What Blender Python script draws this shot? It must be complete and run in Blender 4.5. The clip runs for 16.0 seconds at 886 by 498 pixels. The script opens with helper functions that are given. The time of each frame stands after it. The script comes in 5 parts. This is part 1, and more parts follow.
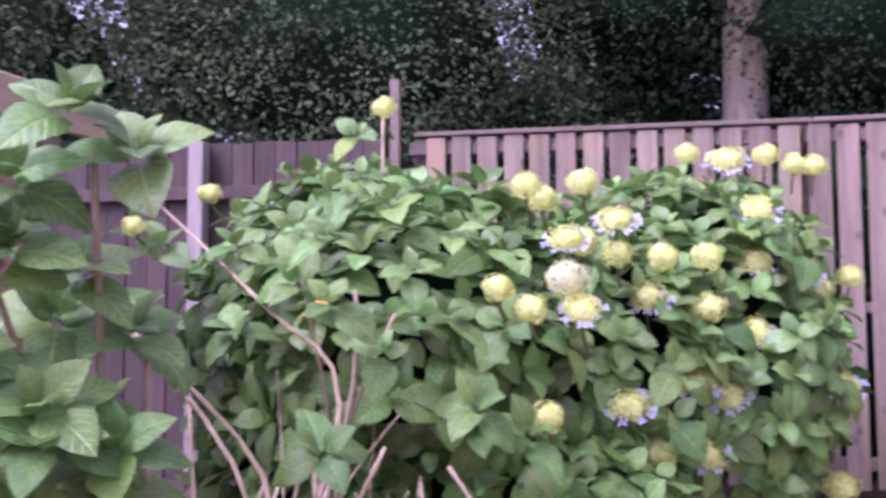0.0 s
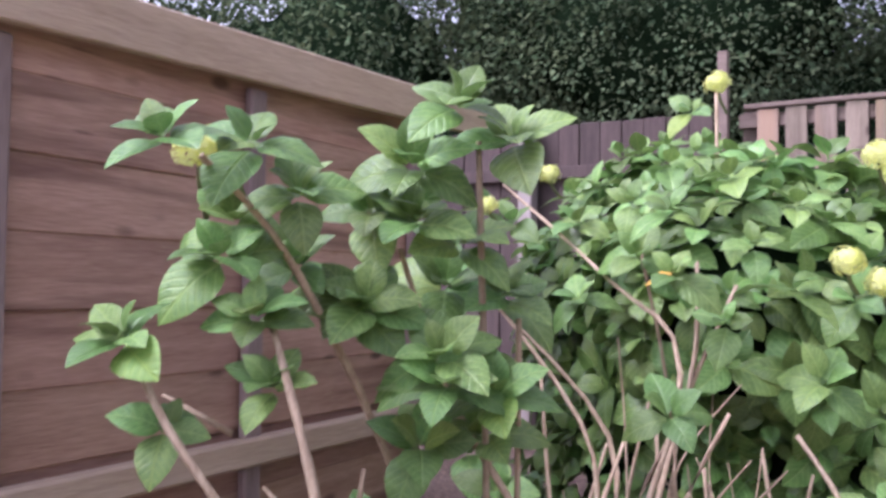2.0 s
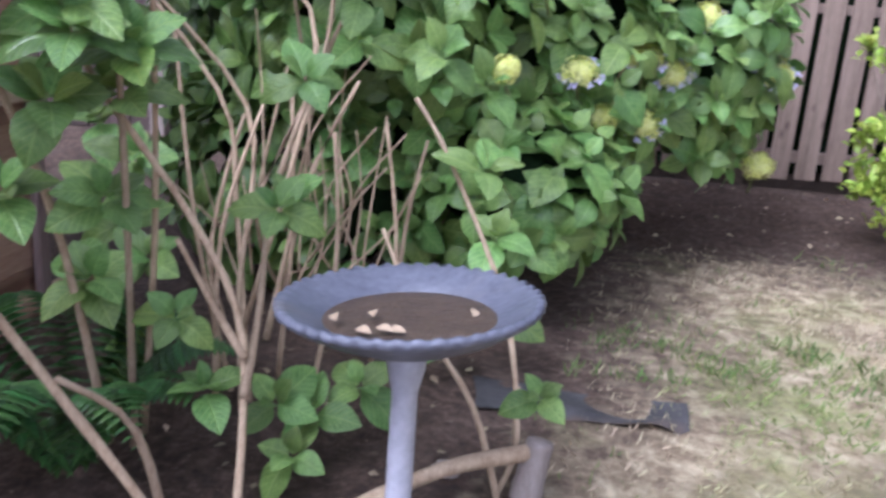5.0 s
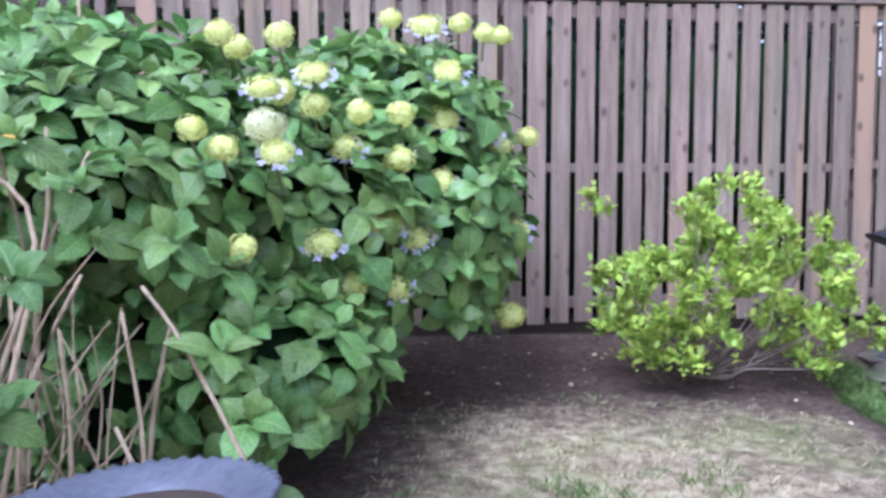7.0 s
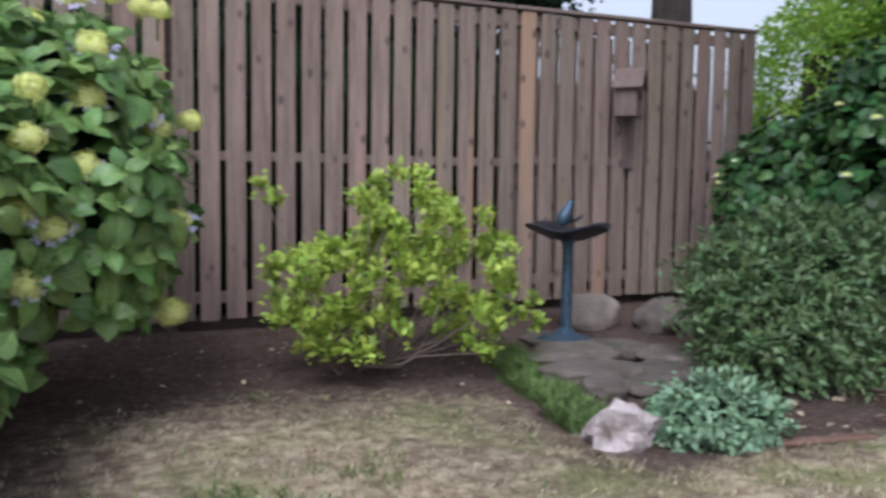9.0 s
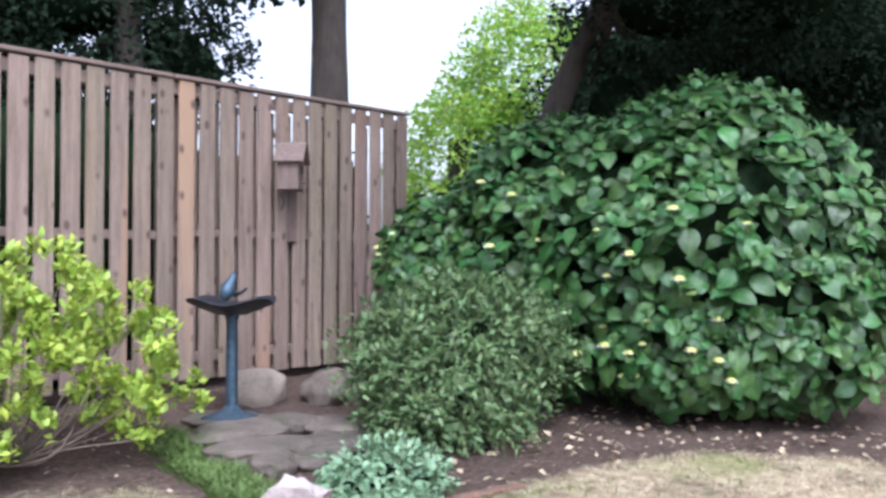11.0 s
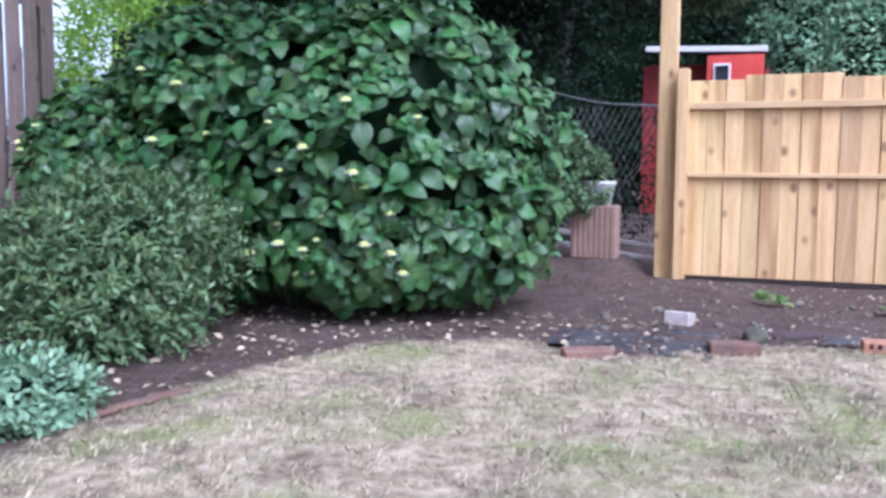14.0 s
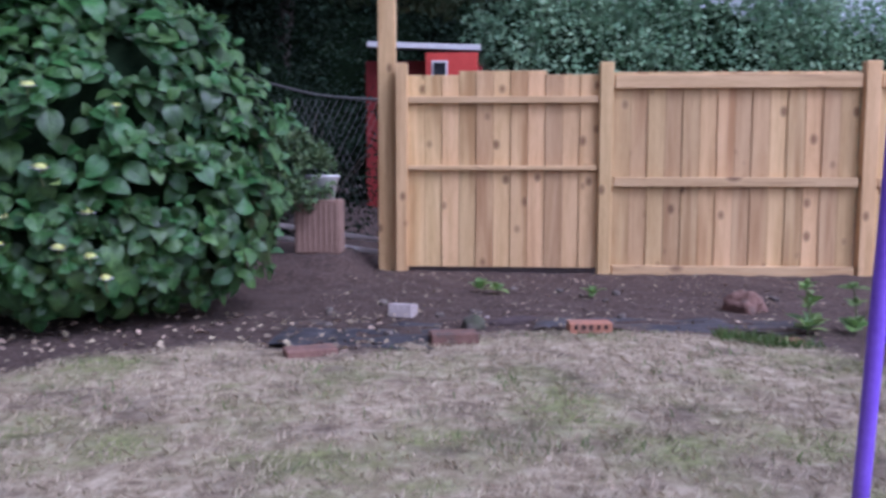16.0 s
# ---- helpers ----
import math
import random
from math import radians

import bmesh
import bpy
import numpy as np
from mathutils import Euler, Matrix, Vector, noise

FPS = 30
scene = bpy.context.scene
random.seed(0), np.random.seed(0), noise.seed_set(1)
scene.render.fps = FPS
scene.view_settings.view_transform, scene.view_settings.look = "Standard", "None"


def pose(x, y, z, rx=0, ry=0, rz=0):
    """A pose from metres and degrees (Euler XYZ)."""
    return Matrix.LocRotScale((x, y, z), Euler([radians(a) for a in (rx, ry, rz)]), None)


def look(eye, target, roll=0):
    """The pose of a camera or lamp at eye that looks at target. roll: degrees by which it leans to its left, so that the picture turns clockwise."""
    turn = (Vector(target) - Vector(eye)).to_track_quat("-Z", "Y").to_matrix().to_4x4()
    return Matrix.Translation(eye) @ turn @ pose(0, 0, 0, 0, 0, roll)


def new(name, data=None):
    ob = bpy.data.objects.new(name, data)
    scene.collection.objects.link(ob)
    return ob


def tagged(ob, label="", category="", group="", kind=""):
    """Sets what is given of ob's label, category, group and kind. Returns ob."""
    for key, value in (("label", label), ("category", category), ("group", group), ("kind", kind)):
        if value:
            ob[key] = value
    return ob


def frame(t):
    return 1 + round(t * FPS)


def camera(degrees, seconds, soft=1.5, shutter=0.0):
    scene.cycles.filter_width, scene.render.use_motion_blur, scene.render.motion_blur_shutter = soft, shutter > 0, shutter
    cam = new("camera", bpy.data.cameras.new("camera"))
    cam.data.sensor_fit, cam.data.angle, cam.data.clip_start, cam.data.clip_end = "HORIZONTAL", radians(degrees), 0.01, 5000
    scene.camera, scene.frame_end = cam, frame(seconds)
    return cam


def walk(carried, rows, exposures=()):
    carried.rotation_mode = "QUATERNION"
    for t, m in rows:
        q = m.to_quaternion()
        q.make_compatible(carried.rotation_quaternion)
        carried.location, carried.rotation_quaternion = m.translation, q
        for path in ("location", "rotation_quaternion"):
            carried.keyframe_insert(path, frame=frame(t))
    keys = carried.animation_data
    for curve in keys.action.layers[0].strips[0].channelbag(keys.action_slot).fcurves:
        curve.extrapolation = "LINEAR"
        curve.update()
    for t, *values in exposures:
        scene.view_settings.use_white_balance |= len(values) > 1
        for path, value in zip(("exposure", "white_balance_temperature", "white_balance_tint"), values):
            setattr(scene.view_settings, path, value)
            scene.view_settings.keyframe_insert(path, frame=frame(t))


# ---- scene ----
cam = camera(54.1, 16.0, soft=3.0, shutter=0.4)
PATH = [
    (0, (0.174, -0.075, 0.931), (-0.167, 1.891, 1.066), -0.2),
    (0.5, (0.159, -0.088, 0.928), (-0.375, 1.834, 1.075), -0.3),
    (1, (0.158, -0.101, 0.924), (-0.513, 1.777, 1.069), 0.9),
    (1.5, (0.125, -0.135, 0.919), (-0.766, 1.652, 1.024), 1.4),
    (2, (0.158, -0.213, 0.912), (-0.852, 1.511, 0.997), 0.6),
    (2.5, (0.15, -0.268, 0.862), (-0.886, 1.431, 0.663), -0.7),
    (3, (0.171, -0.296, 0.856), (-0.69, 1.486, 0.569), 0.2),
    (3.5, (0.159, -0.284, 0.818), (-0.547, 1.523, 0.332), 0.9),
    (3.7, (0.149, -0.278, 0.813), (-0.493, 1.516, 0.207), 1.1),
    (5.8, (0.212, -0.271, 0.864), (0.202, 1.69, 0.472), 2.3),
    (6, (0.226, -0.273, 0.861), (0.244, 1.701, 0.543), 1.4),
    (6.5, (0.283, -0.303, 0.855), (0.413, 1.683, 0.661), 0.1),
    (7, (0.279, -0.273, 0.854), (0.537, 1.704, 0.698), -0.1),
    (7.5, (0.323, -0.264, 0.861), (0.699, 1.697, 0.746), 0.4),
    (8, (0.393, -0.253, 0.848), (0.931, 1.67, 0.741), 0.7),
    (8.5, (0.436, -0.236, 0.824), (1.127, 1.635, 0.681), 0.8),
    (9, (0.459, -0.198, 0.829), (1.353, 1.583, 0.665), 0.8),
    (9.5, (0.468, -0.178, 0.839), (1.602, 1.465, 0.722), 0.2),
    (10, (0.458, -0.179, 0.852), (1.778, 1.322, 0.797), 0.5),
    (10.2, (0.463, -0.179, 0.851), (1.832, 1.279, 0.825), 0.6),
    (12.3, (0.611, -0.144, 0.74), (2.291, 0.941, 0.693), 0.2),
    (12.5, (0.643, -0.163, 0.743), (2.36, 0.861, 0.684), 0.5),
    (13, (0.653, -0.138, 0.728), (2.441, 0.749, 0.608), 1.1),
    (13.5, (0.647, -0.128, 0.72), (2.485, 0.641, 0.552), 1.1),
    (14, (0.669, -0.133, 0.722), (2.528, 0.581, 0.541), 0.4),
    (14.5, (0.718, -0.165, 0.73), (2.616, 0.441, 0.559), 0.5),
    (15, (0.762, -0.193, 0.723), (2.693, 0.292, 0.538), 0.7),
    (15.5, (0.796, -0.19, 0.721), (2.763, 0.112, 0.523), 0.9),
    (16, (0.811, -0.162, 0.715), (2.799, -0.043, 0.524), 0.1),
]
EXPOSURES = [(0.0, 1.0, 5350, 56), (0.6, 1.1, 5500, 60), (1.5, 1.25, 5500, 52), (2.5, 0.85, 5650, 18), (3.5, 0.85, 5600, 20), (6.0, 1.05, 5100, 20),
             (7.5, 0.75, 4850, 18), (8.0, 0.3, 5050, 17), (8.5, 0.2, 5350, 15), (9.0, 0.1, 5550, 15), (10.0, 0.6, 5500, 16), (12.5, 1.15, 5300, 17), (13.5, 1.0, 4900, 22),
             (14.5, 0.7, 4900, 24), (15.5, 0.25, 4950, 29), (16.0, 0.0, 4900, 33)]
walk(cam, [(t, look(eye, target, roll)) for t, eye, target, roll in PATH], EXPOSURES)
SKY, SUN = 0.14, 1.2

# ---------------------------------------------------------------- sky and sun
world = bpy.data.worlds.new("sky")
scene.world = world
world.use_nodes = True
_n = world.node_tree.nodes
_sky = _n.new("ShaderNodeTexSky")
_sky.sky_type = "NISHITA"
_sky.sun_disc = False
_sky.sun_elevation = radians(48)
_sky.sun_rotation = radians(218)
_sky.air_density, _sky.dust_density, _sky.ozone_density = 1.0, 4.0, 1.0
_n["Background"].inputs["Strength"].default_value = SKY
_soft = _n.new("ShaderNodeHueSaturation")  # high thin cloud: a paler sky
_soft.inputs["Saturation"].default_value, _soft.inputs["Value"].default_value = 0.2, 1.3
world.node_tree.links.new(_sky.outputs[0], _soft.inputs["Color"])
world.node_tree.links.new(_soft.outputs[0], _n["Background"].inputs["Color"])
_sun = bpy.data.lights.new("sun", "SUN")
_sun.energy, _sun.angle, _sun.color = SUN, radians(25), (1.0, 0.97, 0.93)
sun = new("sun", _sun)
sun.matrix_world = look((-2.0, -1.9, 7.6), (1.0, 2.0, 0.0))

rng = np.random.default_rng(7)


# ---------------------------------------------------------------- materials
def surface(name, low, high, scale=8.0, rough=0.7, bump=0.3, fine=60.0, stretch=(1, 1, 1), vary=0.0, hue=0.0,
            spots=None, spot_scale=3.0, metal=0.0, translucent=0.0, island=False, detail=6.0, veins=False, knots=None, gloss=0.5):
    """A mottled surface: two scales of noise between two colours, fine relief, and change from piece to piece."""
    m = bpy.data.materials.new(name)
    m.use_nodes = True
    nt = m.node_tree
    N, L = nt.nodes, nt.links
    bs = N["Principled BSDF"]
    co = N.new("ShaderNodeTexCoord")
    info = N.new("ShaderNodeObjectInfo")
    geo = N.new("ShaderNodeNewGeometry")
    shift = N.new("ShaderNodeVectorMath")
    shift.operation = "MULTIPLY_ADD"
    L.new(co.outputs["Object"], shift.inputs[0])
    shift.inputs[1].default_value = stretch
    ran = N.new("ShaderNodeMath")
    ran.operation = "MULTIPLY"
    L.new(info.outputs["Random"], ran.inputs[0])
    ran.inputs[1].default_value = 37.0
    L.new(ran.outputs[0], shift.inputs[2])
    n1 = N.new("ShaderNodeTexNoise")
    n1.inputs["Scale"].default_value, n1.inputs["Detail"].default_value = scale, detail
    n1.inputs["Roughness"].default_value = 0.62
    n2 = N.new("ShaderNodeTexNoise")
    n2.inputs["Scale"].default_value, n2.inputs["Detail"].default_value = fine, 3.0
    for n in (n1, n2):
        L.new(shift.outputs[0], n.inputs["Vector"])
    mixn = N.new("ShaderNodeMix")
    mixn.data_type = "FLOAT"
    mixn.inputs[0].default_value = 0.35
    L.new(n1.outputs[0], mixn.inputs[2])
    L.new(n2.outputs[0], mixn.inputs[3])
    ramp = N.new("ShaderNodeValToRGB")
    ramp.color_ramp.elements[0].position, ramp.color_ramp.elements[0].color = 0.32, (*low, 1)
    ramp.color_ramp.elements[1].position, ramp.color_ramp.elements[1].color = 0.68, (*high, 1)
    L.new(mixn.outputs[0], ramp.inputs[0])
    colour = ramp.outputs[0]
    if spots:
        n3 = N.new("ShaderNodeTexNoise")
        n3.inputs["Scale"].default_value, n3.inputs["Detail"].default_value = spot_scale, 5.0
        L.new(shift.outputs[0], n3.inputs["Vector"])
        r3 = N.new("ShaderNodeValToRGB")
        r3.color_ramp.elements[0].position, r3.color_ramp.elements[1].position = 0.56, 0.68
        L.new(n3.outputs[0], r3.inputs[0])
        mx = N.new("ShaderNodeMix")
        mx.data_type = "RGBA"
        L.new(r3.outputs[0], mx.inputs[0])
        L.new(colour, mx.inputs[6])
        mx.inputs[7].default_value = (*spots, 1)
        colour = mx.outputs[2]
    if knots:  # dark round knots with a ring of grain
        vo = N.new("ShaderNodeTexVoronoi")
        vo.inputs["Scale"].default_value = knots[0]
        sq = N.new("ShaderNodeVectorMath")
        sq.operation = "MULTIPLY_ADD"
        L.new(co.outputs["Object"], sq.inputs[0])
        sq.inputs[1].default_value = knots[2]
        L.new(ran.outputs[0], sq.inputs[2])
        L.new(sq.outputs[0], vo.inputs["Vector"])
        rk = N.new("ShaderNodeValToRGB")
        rk.color_ramp.elements[0].position, rk.color_ramp.elements[0].color = 0.09, (0.85, 0.85, 0.85, 1)
        rk.color_ramp.elements[1].position, rk.color_ramp.elements[1].color = 0.2, (0, 0, 0, 1)
        L.new(vo.outputs["Distance"], rk.inputs[0])
        mk = N.new("ShaderNodeMix")
        mk.data_type = "RGBA"
        L.new(rk.outputs[0], mk.inputs[0])
        L.new(colour, mk.inputs[6])
        mk.inputs[7].default_value = (*knots[1], 1)
        colour = mk.outputs[2]
    height = mixn.outputs[0]
    if veins:  # paler midrib and side veins, from each leaf's own plan
        at = N.new("ShaderNodeAttribute")
        at.attribute_name = "leaf_plan"
        sep = N.new("ShaderNodeSeparateXYZ")
        L.new(at.outputs["Vector"], sep.inputs[0])

        def calc(op, a, b=0.0):
            q = N.new("ShaderNodeMath")
            q.operation = op
            for i, v in enumerate((a, b)):
                if isinstance(v, (int, float)):
                    q.inputs[i].default_value = v
                else:
                    L.new(v, q.inputs[i])
            return q.outputs[0]
        away = calc("ABSOLUTE", sep.outputs["X"])
        rib = calc("SUBTRACT", 1.0, calc("MINIMUM", calc("MULTIPLY", away, 32.0), 1.0))
        phase = calc("SUBTRACT", calc("MULTIPLY", sep.outputs["Y"], 42.0), calc("MULTIPLY", away, 44.0))
        side = calc("POWER", calc("MULTIPLY_ADD", calc("SINE", phase), 0.5), 7.0)
        side.node.inputs[0].links[0].from_node.inputs[2].default_value = 0.5
        vein = calc("MAXIMUM", rib, calc("MULTIPLY", side, 0.55))
        light = N.new("ShaderNodeMix")
        light.data_type = "RGBA"
        L.new(calc("MULTIPLY", vein, 0.4), light.inputs[0])
        L.new(colour, light.inputs[6])
        light.inputs[7].default_value = (high[0] * 1.7, high[1] * 1.45, high[2] * 1.6, 1)
        colour = light.outputs[2]
        height = calc("SUBTRACT", height, calc("MULTIPLY", vein, 0.55))
    if vary or hue:
        hsv = N.new("ShaderNodeHueSaturation")
        pick = geo.outputs["Random Per Island"] if island else info.outputs["Random"]
        for key, mid, span in (("Value", 1.0, vary), ("Hue", 0.5, hue)):
            mr = N.new("ShaderNodeMapRange")
            mr.inputs[3].default_value, mr.inputs[4].default_value = mid - span, mid + span
            if key == "Hue":
                tw = N.new("ShaderNodeMath")
                tw.operation = "MULTIPLY"
                L.new(pick, tw.inputs[0])
                tw.inputs[1].default_value = 7.31
                fr = N.new("ShaderNodeMath")
                fr.operation = "FRACT"
                L.new(tw.outputs[0], fr.inputs[0])
                L.new(fr.outputs[0], mr.inputs[0])
            else:
                L.new(pick, mr.inputs[0])
            L.new(mr.outputs[0], hsv.inputs[key])
        L.new(colour, hsv.inputs["Color"])
        colour = hsv.outputs[0]
    L.new(colour, bs.inputs["Base Color"])
    bs.inputs["Roughness"].default_value, bs.inputs["Metallic"].default_value = rough, metal
    bs.inputs["Specular IOR Level"].default_value = gloss
    if bump:
        b = N.new("ShaderNodeBump")
        b.inputs["Strength"].default_value, b.inputs["Distance"].default_value = bump, 0.01
        L.new(height, b.inputs["Height"])
        L.new(b.outputs[0], bs.inputs["Normal"])
    if translucent:
        tr = N.new("ShaderNodeBsdfTranslucent")
        L.new(colour, tr.inputs["Color"])
        ms = N.new("ShaderNodeMixShader")
        ms.inputs[0].default_value = translucent
        L.new(bs.outputs[0], ms.inputs[1])
        L.new(tr.outputs[0], ms.inputs[2])
        L.new(ms.outputs[0], N["Material Output"].inputs["Surface"])
    return m


M_FENCE = surface("weathered_fence_wood", (0.132, 0.094, 0.07), (0.31, 0.234, 0.185), 3.0, 0.85, 0.5, 34, (10, 10, 0.7), vary=0.2, hue=0.014,
                  spots=(0.31, 0.205, 0.13), spot_scale=0.5, knots=(7.0, (0.08, 0.052, 0.04), (1.3, 1.3, 0.8)))
M_FENCE_RAIL = surface("weathered_rail_wood", (0.12, 0.085, 0.07), (0.24, 0.175, 0.145), 3.0, 0.85, 0.4, 30, (0.7, 10, 10), vary=0.08)
M_OLD = surface("dark_stained_boards", (0.04, 0.026, 0.024), (0.095, 0.063, 0.057), 3.0, 0.85, 0.4, 30, (9, 9, 0.7), vary=0.2)
M_OLDPOST = surface("pale_post_wood", (0.2, 0.16, 0.145), (0.38, 0.32, 0.3), 3.0, 0.85, 0.4, 30, (9, 9, 0.7))
M_SHED = surface("brown_stained_cladding", (0.28, 0.15, 0.108), (0.55, 0.355, 0.27), 2.2, 0.55, 0.35, 26, (9, 0.8, 9), vary=0.14, hue=0.01,
                 spots=(0.17, 0.085, 0.062), spot_scale=1.3, knots=(9.0, (0.1, 0.046, 0.036), (1.0, 0.6, 1.2)))
M_SHEDTRIM = surface("worn_trim_wood", (0.38, 0.27, 0.19), (0.62, 0.47, 0.36), 2.2, 0.7, 0.4, 26, (9, 0.8, 9), vary=0.1)
M_BATTEN = surface("faded_batten_wood", (0.2, 0.135, 0.125), (0.36, 0.27, 0.26), 2.2, 0.8, 0.4, 26, (9, 9, 0.8), vary=0.1)
M_FELT = surface("roofing_felt", (0.03, 0.028, 0.03), (0.07, 0.06, 0.06), 20, 0.95, 0.5, 150)
M_PINE = surface("new_treated_pine", (0.5, 0.3, 0.115), (0.74, 0.51, 0.25), 2.4, 0.7, 0.35, 22, (9, 9, 0.6), vary=0.2, hue=0.006,
                 spots=(0.42, 0.235, 0.09), spot_scale=0.8, knots=(5.5, (0.2, 0.1, 0.04), (1.2, 1.2, 0.75)))
M_PINERAIL = surface("new_treated_rail", (0.5, 0.31, 0.13), (0.7, 0.485, 0.25), 2.4, 0.7, 0.35, 22, (9, 0.6, 9), vary=0.08,
                     spots=(0.36, 0.2, 0.08), spot_scale=1.3, knots=(3.6, (0.17, 0.08, 0.035), (1.2, 0.75, 1.2)))
M_LEAF = surface("hydrangea_leaf", (0.09, 0.185, 0.046), (0.235, 0.37, 0.105), 5, 0.3, 0.4, 30, vary=0.32, hue=0.02, translucent=0.25, veins=True)
M_LEAFS = surface("hydrangea_leaf_mass", (0.09, 0.185, 0.046), (0.235, 0.37, 0.105), 14, 0.3, 0.4, 90, vary=0.4, hue=0.02, translucent=0.25, island=True, veins=True)
M_LEAFD = surface("deep_green_leaf", (0.02, 0.062, 0.018), (0.074, 0.17, 0.042), 5, 0.36, 0.4, 30, vary=0.42, hue=0.025, translucent=0.18, veins=True)
M_LEAFDS = surface("deep_green_leaf_mass", (0.02, 0.062, 0.018), (0.074, 0.17, 0.042), 14, 0.36, 0.4, 90, vary=0.5, hue=0.025, translucent=0.18, island=True, veins=True)
M_LIME = surface("pale_lime_leaf", (0.17, 0.3, 0.05), (0.32, 0.45, 0.1), 5, 0.42, 0.4, 30, vary=0.2, hue=0.02, translucent=0.25, veins=True)
M_ORANGE = surface("turning_leaf", (0.5, 0.26, 0.03), (0.62, 0.42, 0.06), 5, 0.55, 0.3, 30, translucent=0.2, veins=True)
M_PETAL = surface("lime_yellow_florets", (0.72, 0.75, 0.2), (0.92, 0.93, 0.48), 30, 0.6, 0.2, 120, vary=0.15, island=True, translucent=0.4)
M_CREAM = surface("cream_florets", (0.8, 0.8, 0.45), (0.92, 0.91, 0.66), 30, 0.6, 0.2, 120, vary=0.1, island=True, translucent=0.4)
M_LILAC = surface("lilac_florets", (0.42, 0.38, 0.66), (0.74, 0.71, 0.86), 30, 0.6, 0.2, 120, vary=0.2, island=True, translucent=0.35)
M_STEM = surface("dry_hydrangea_stem", (0.27, 0.18, 0.115), (0.58, 0.45, 0.32), 12, 0.85, 0.5, 70, (3, 3, 1), vary=0.22)
M_GSTEM = surface("green_stem", (0.1, 0.13, 0.05), (0.2, 0.22, 0.09), 12, 0.8, 0.4, 70)
M_TWIG = surface("grey_brown_twig", (0.13, 0.1, 0.08), (0.27, 0.21, 0.17), 12, 0.9, 0.5, 70)
M_AZ = surface("lime_azalea_leaf", (0.24, 0.36, 0.04), (0.46, 0.56, 0.1), 14, 0.5, 0.2, 90, vary=0.3, hue=0.02, island=True, translucent=0.25)
M_SHRUB = surface("small_green_leaf", (0.055, 0.105, 0.036), (0.17, 0.25, 0.098), 14, 0.5, 0.2, 90, vary=0.42, hue=0.025, island=True, translucent=0.2)
M_SEDUM = surface("blue_green_leaf", (0.13, 0.235, 0.125), (0.28, 0.41, 0.245), 14, 0.55, 0.2, 90, vary=0.25, hue=0.02, island=True, translucent=0.15)
M_TREE = surface("woodland_leaf", (0.014, 0.028, 0.014), (0.16, 0.21, 0.105), 1.1, 0.8, 0.2, 5, vary=0.25, hue=0.03, island=True, translucent=0.25, gloss=0.15)
# Near-black green: the shade among the boughs is put into this leaf colour.
M_TREED = surface("shaded_evergreen_leaf", (0.005, 0.011, 0.007), (0.032, 0.055, 0.029), 1.1, 0.85, 0.2, 5, vary=0.3, hue=0.03, island=True, translucent=0.14, gloss=0.1)
# Sunlight on the far tree is put into this bright leaf colour.
M_TREEL = surface("sunlit_tree_leaf", (0.22, 0.38, 0.05), (0.42, 0.6, 0.12), 6, 0.7, 0.2, 60, vary=0.3, hue=0.03, island=True, translucent=0.45, gloss=0.1)
M_LAUREL = surface("laurel_leaf", (0.11, 0.23, 0.12), (0.36, 0.5, 0.3), 1.4, 0.5, 0.2, 12, vary=0.35, hue=0.02, island=True, translucent=0.25, gloss=0.3)
# Shade inside bushes and crowns, put into a near-black colour.
M_CORE = surface("painted_inner_shade", (0.006, 0.013, 0.007), (0.018, 0.03, 0.014), 9, 1.0, 0.8, 40, gloss=0.0)
M_BARK = surface("brown_bark", (0.032, 0.026, 0.022), (0.095, 0.077, 0.063), 6, 0.95, 0.9, 40, (4, 4, 0.8))
M_BARKL = surface("pale_bark", (0.09, 0.068, 0.052), (0.21, 0.165, 0.125), 6, 0.95, 0.9, 40, (4, 4, 0.8))
M_ROCK = surface("pink_white_rock", (0.28, 0.225, 0.21), (0.6, 0.52, 0.5), 9, 0.85, 0.9, 50, spots=(0.2, 0.16, 0.14), spot_scale=6)
M_STONE = surface("grey_brown_stone", (0.072, 0.057, 0.045), (0.185, 0.15, 0.125), 7, 0.9, 0.9, 50, vary=0.2, spots=(0.07, 0.078, 0.04), spot_scale=5)
M_BOULDER = surface("sandy_boulder", (0.19, 0.15, 0.12), (0.36, 0.3, 0.25), 7, 0.9, 0.9, 50)
M_BRICK = surface("red_brown_brick", (0.14, 0.075, 0.055), (0.27, 0.15, 0.11), 12, 0.9, 0.7, 90, vary=0.2, spots=(0.12, 0.09, 0.07), spot_scale=9)
M_AIRBRICK = surface("orange_air_brick", (0.36, 0.15, 0.085), (0.48, 0.23, 0.14), 12, 0.85, 0.5, 90, spots=(0.2, 0.12, 0.085), spot_scale=10)
M_WHITEB = surface("painted_white_brick", (0.3, 0.24, 0.21), (0.56, 0.49, 0.45), 12, 0.85, 0.6, 90)
M_HOLE = surface("dark_hole", (0.03, 0.015, 0.012), (0.05, 0.025, 0.02), 12, 0.95, 0)
M_BATH = surface("blue_grey_resin", (0.07, 0.074, 0.1), (0.14, 0.145, 0.19), 10, 0.45, 0.3, 80, spots=(0.12, 0.115, 0.13), spot_scale=6)
M_POLE = surface("pale_grey_resin", (0.32, 0.32, 0.38), (0.5, 0.5, 0.58), 14, 0.45, 0.25, 80)
M_DIRT = surface("wet_dirt", (0.035, 0.022, 0.016), (0.1, 0.065, 0.045), 30, 0.45, 0.8, 120)
M_IRON = surface("blue_green_iron", (0.035, 0.06, 0.085), (0.09, 0.14, 0.19), 20, 0.45, 0.4, 80, metal=0.5)
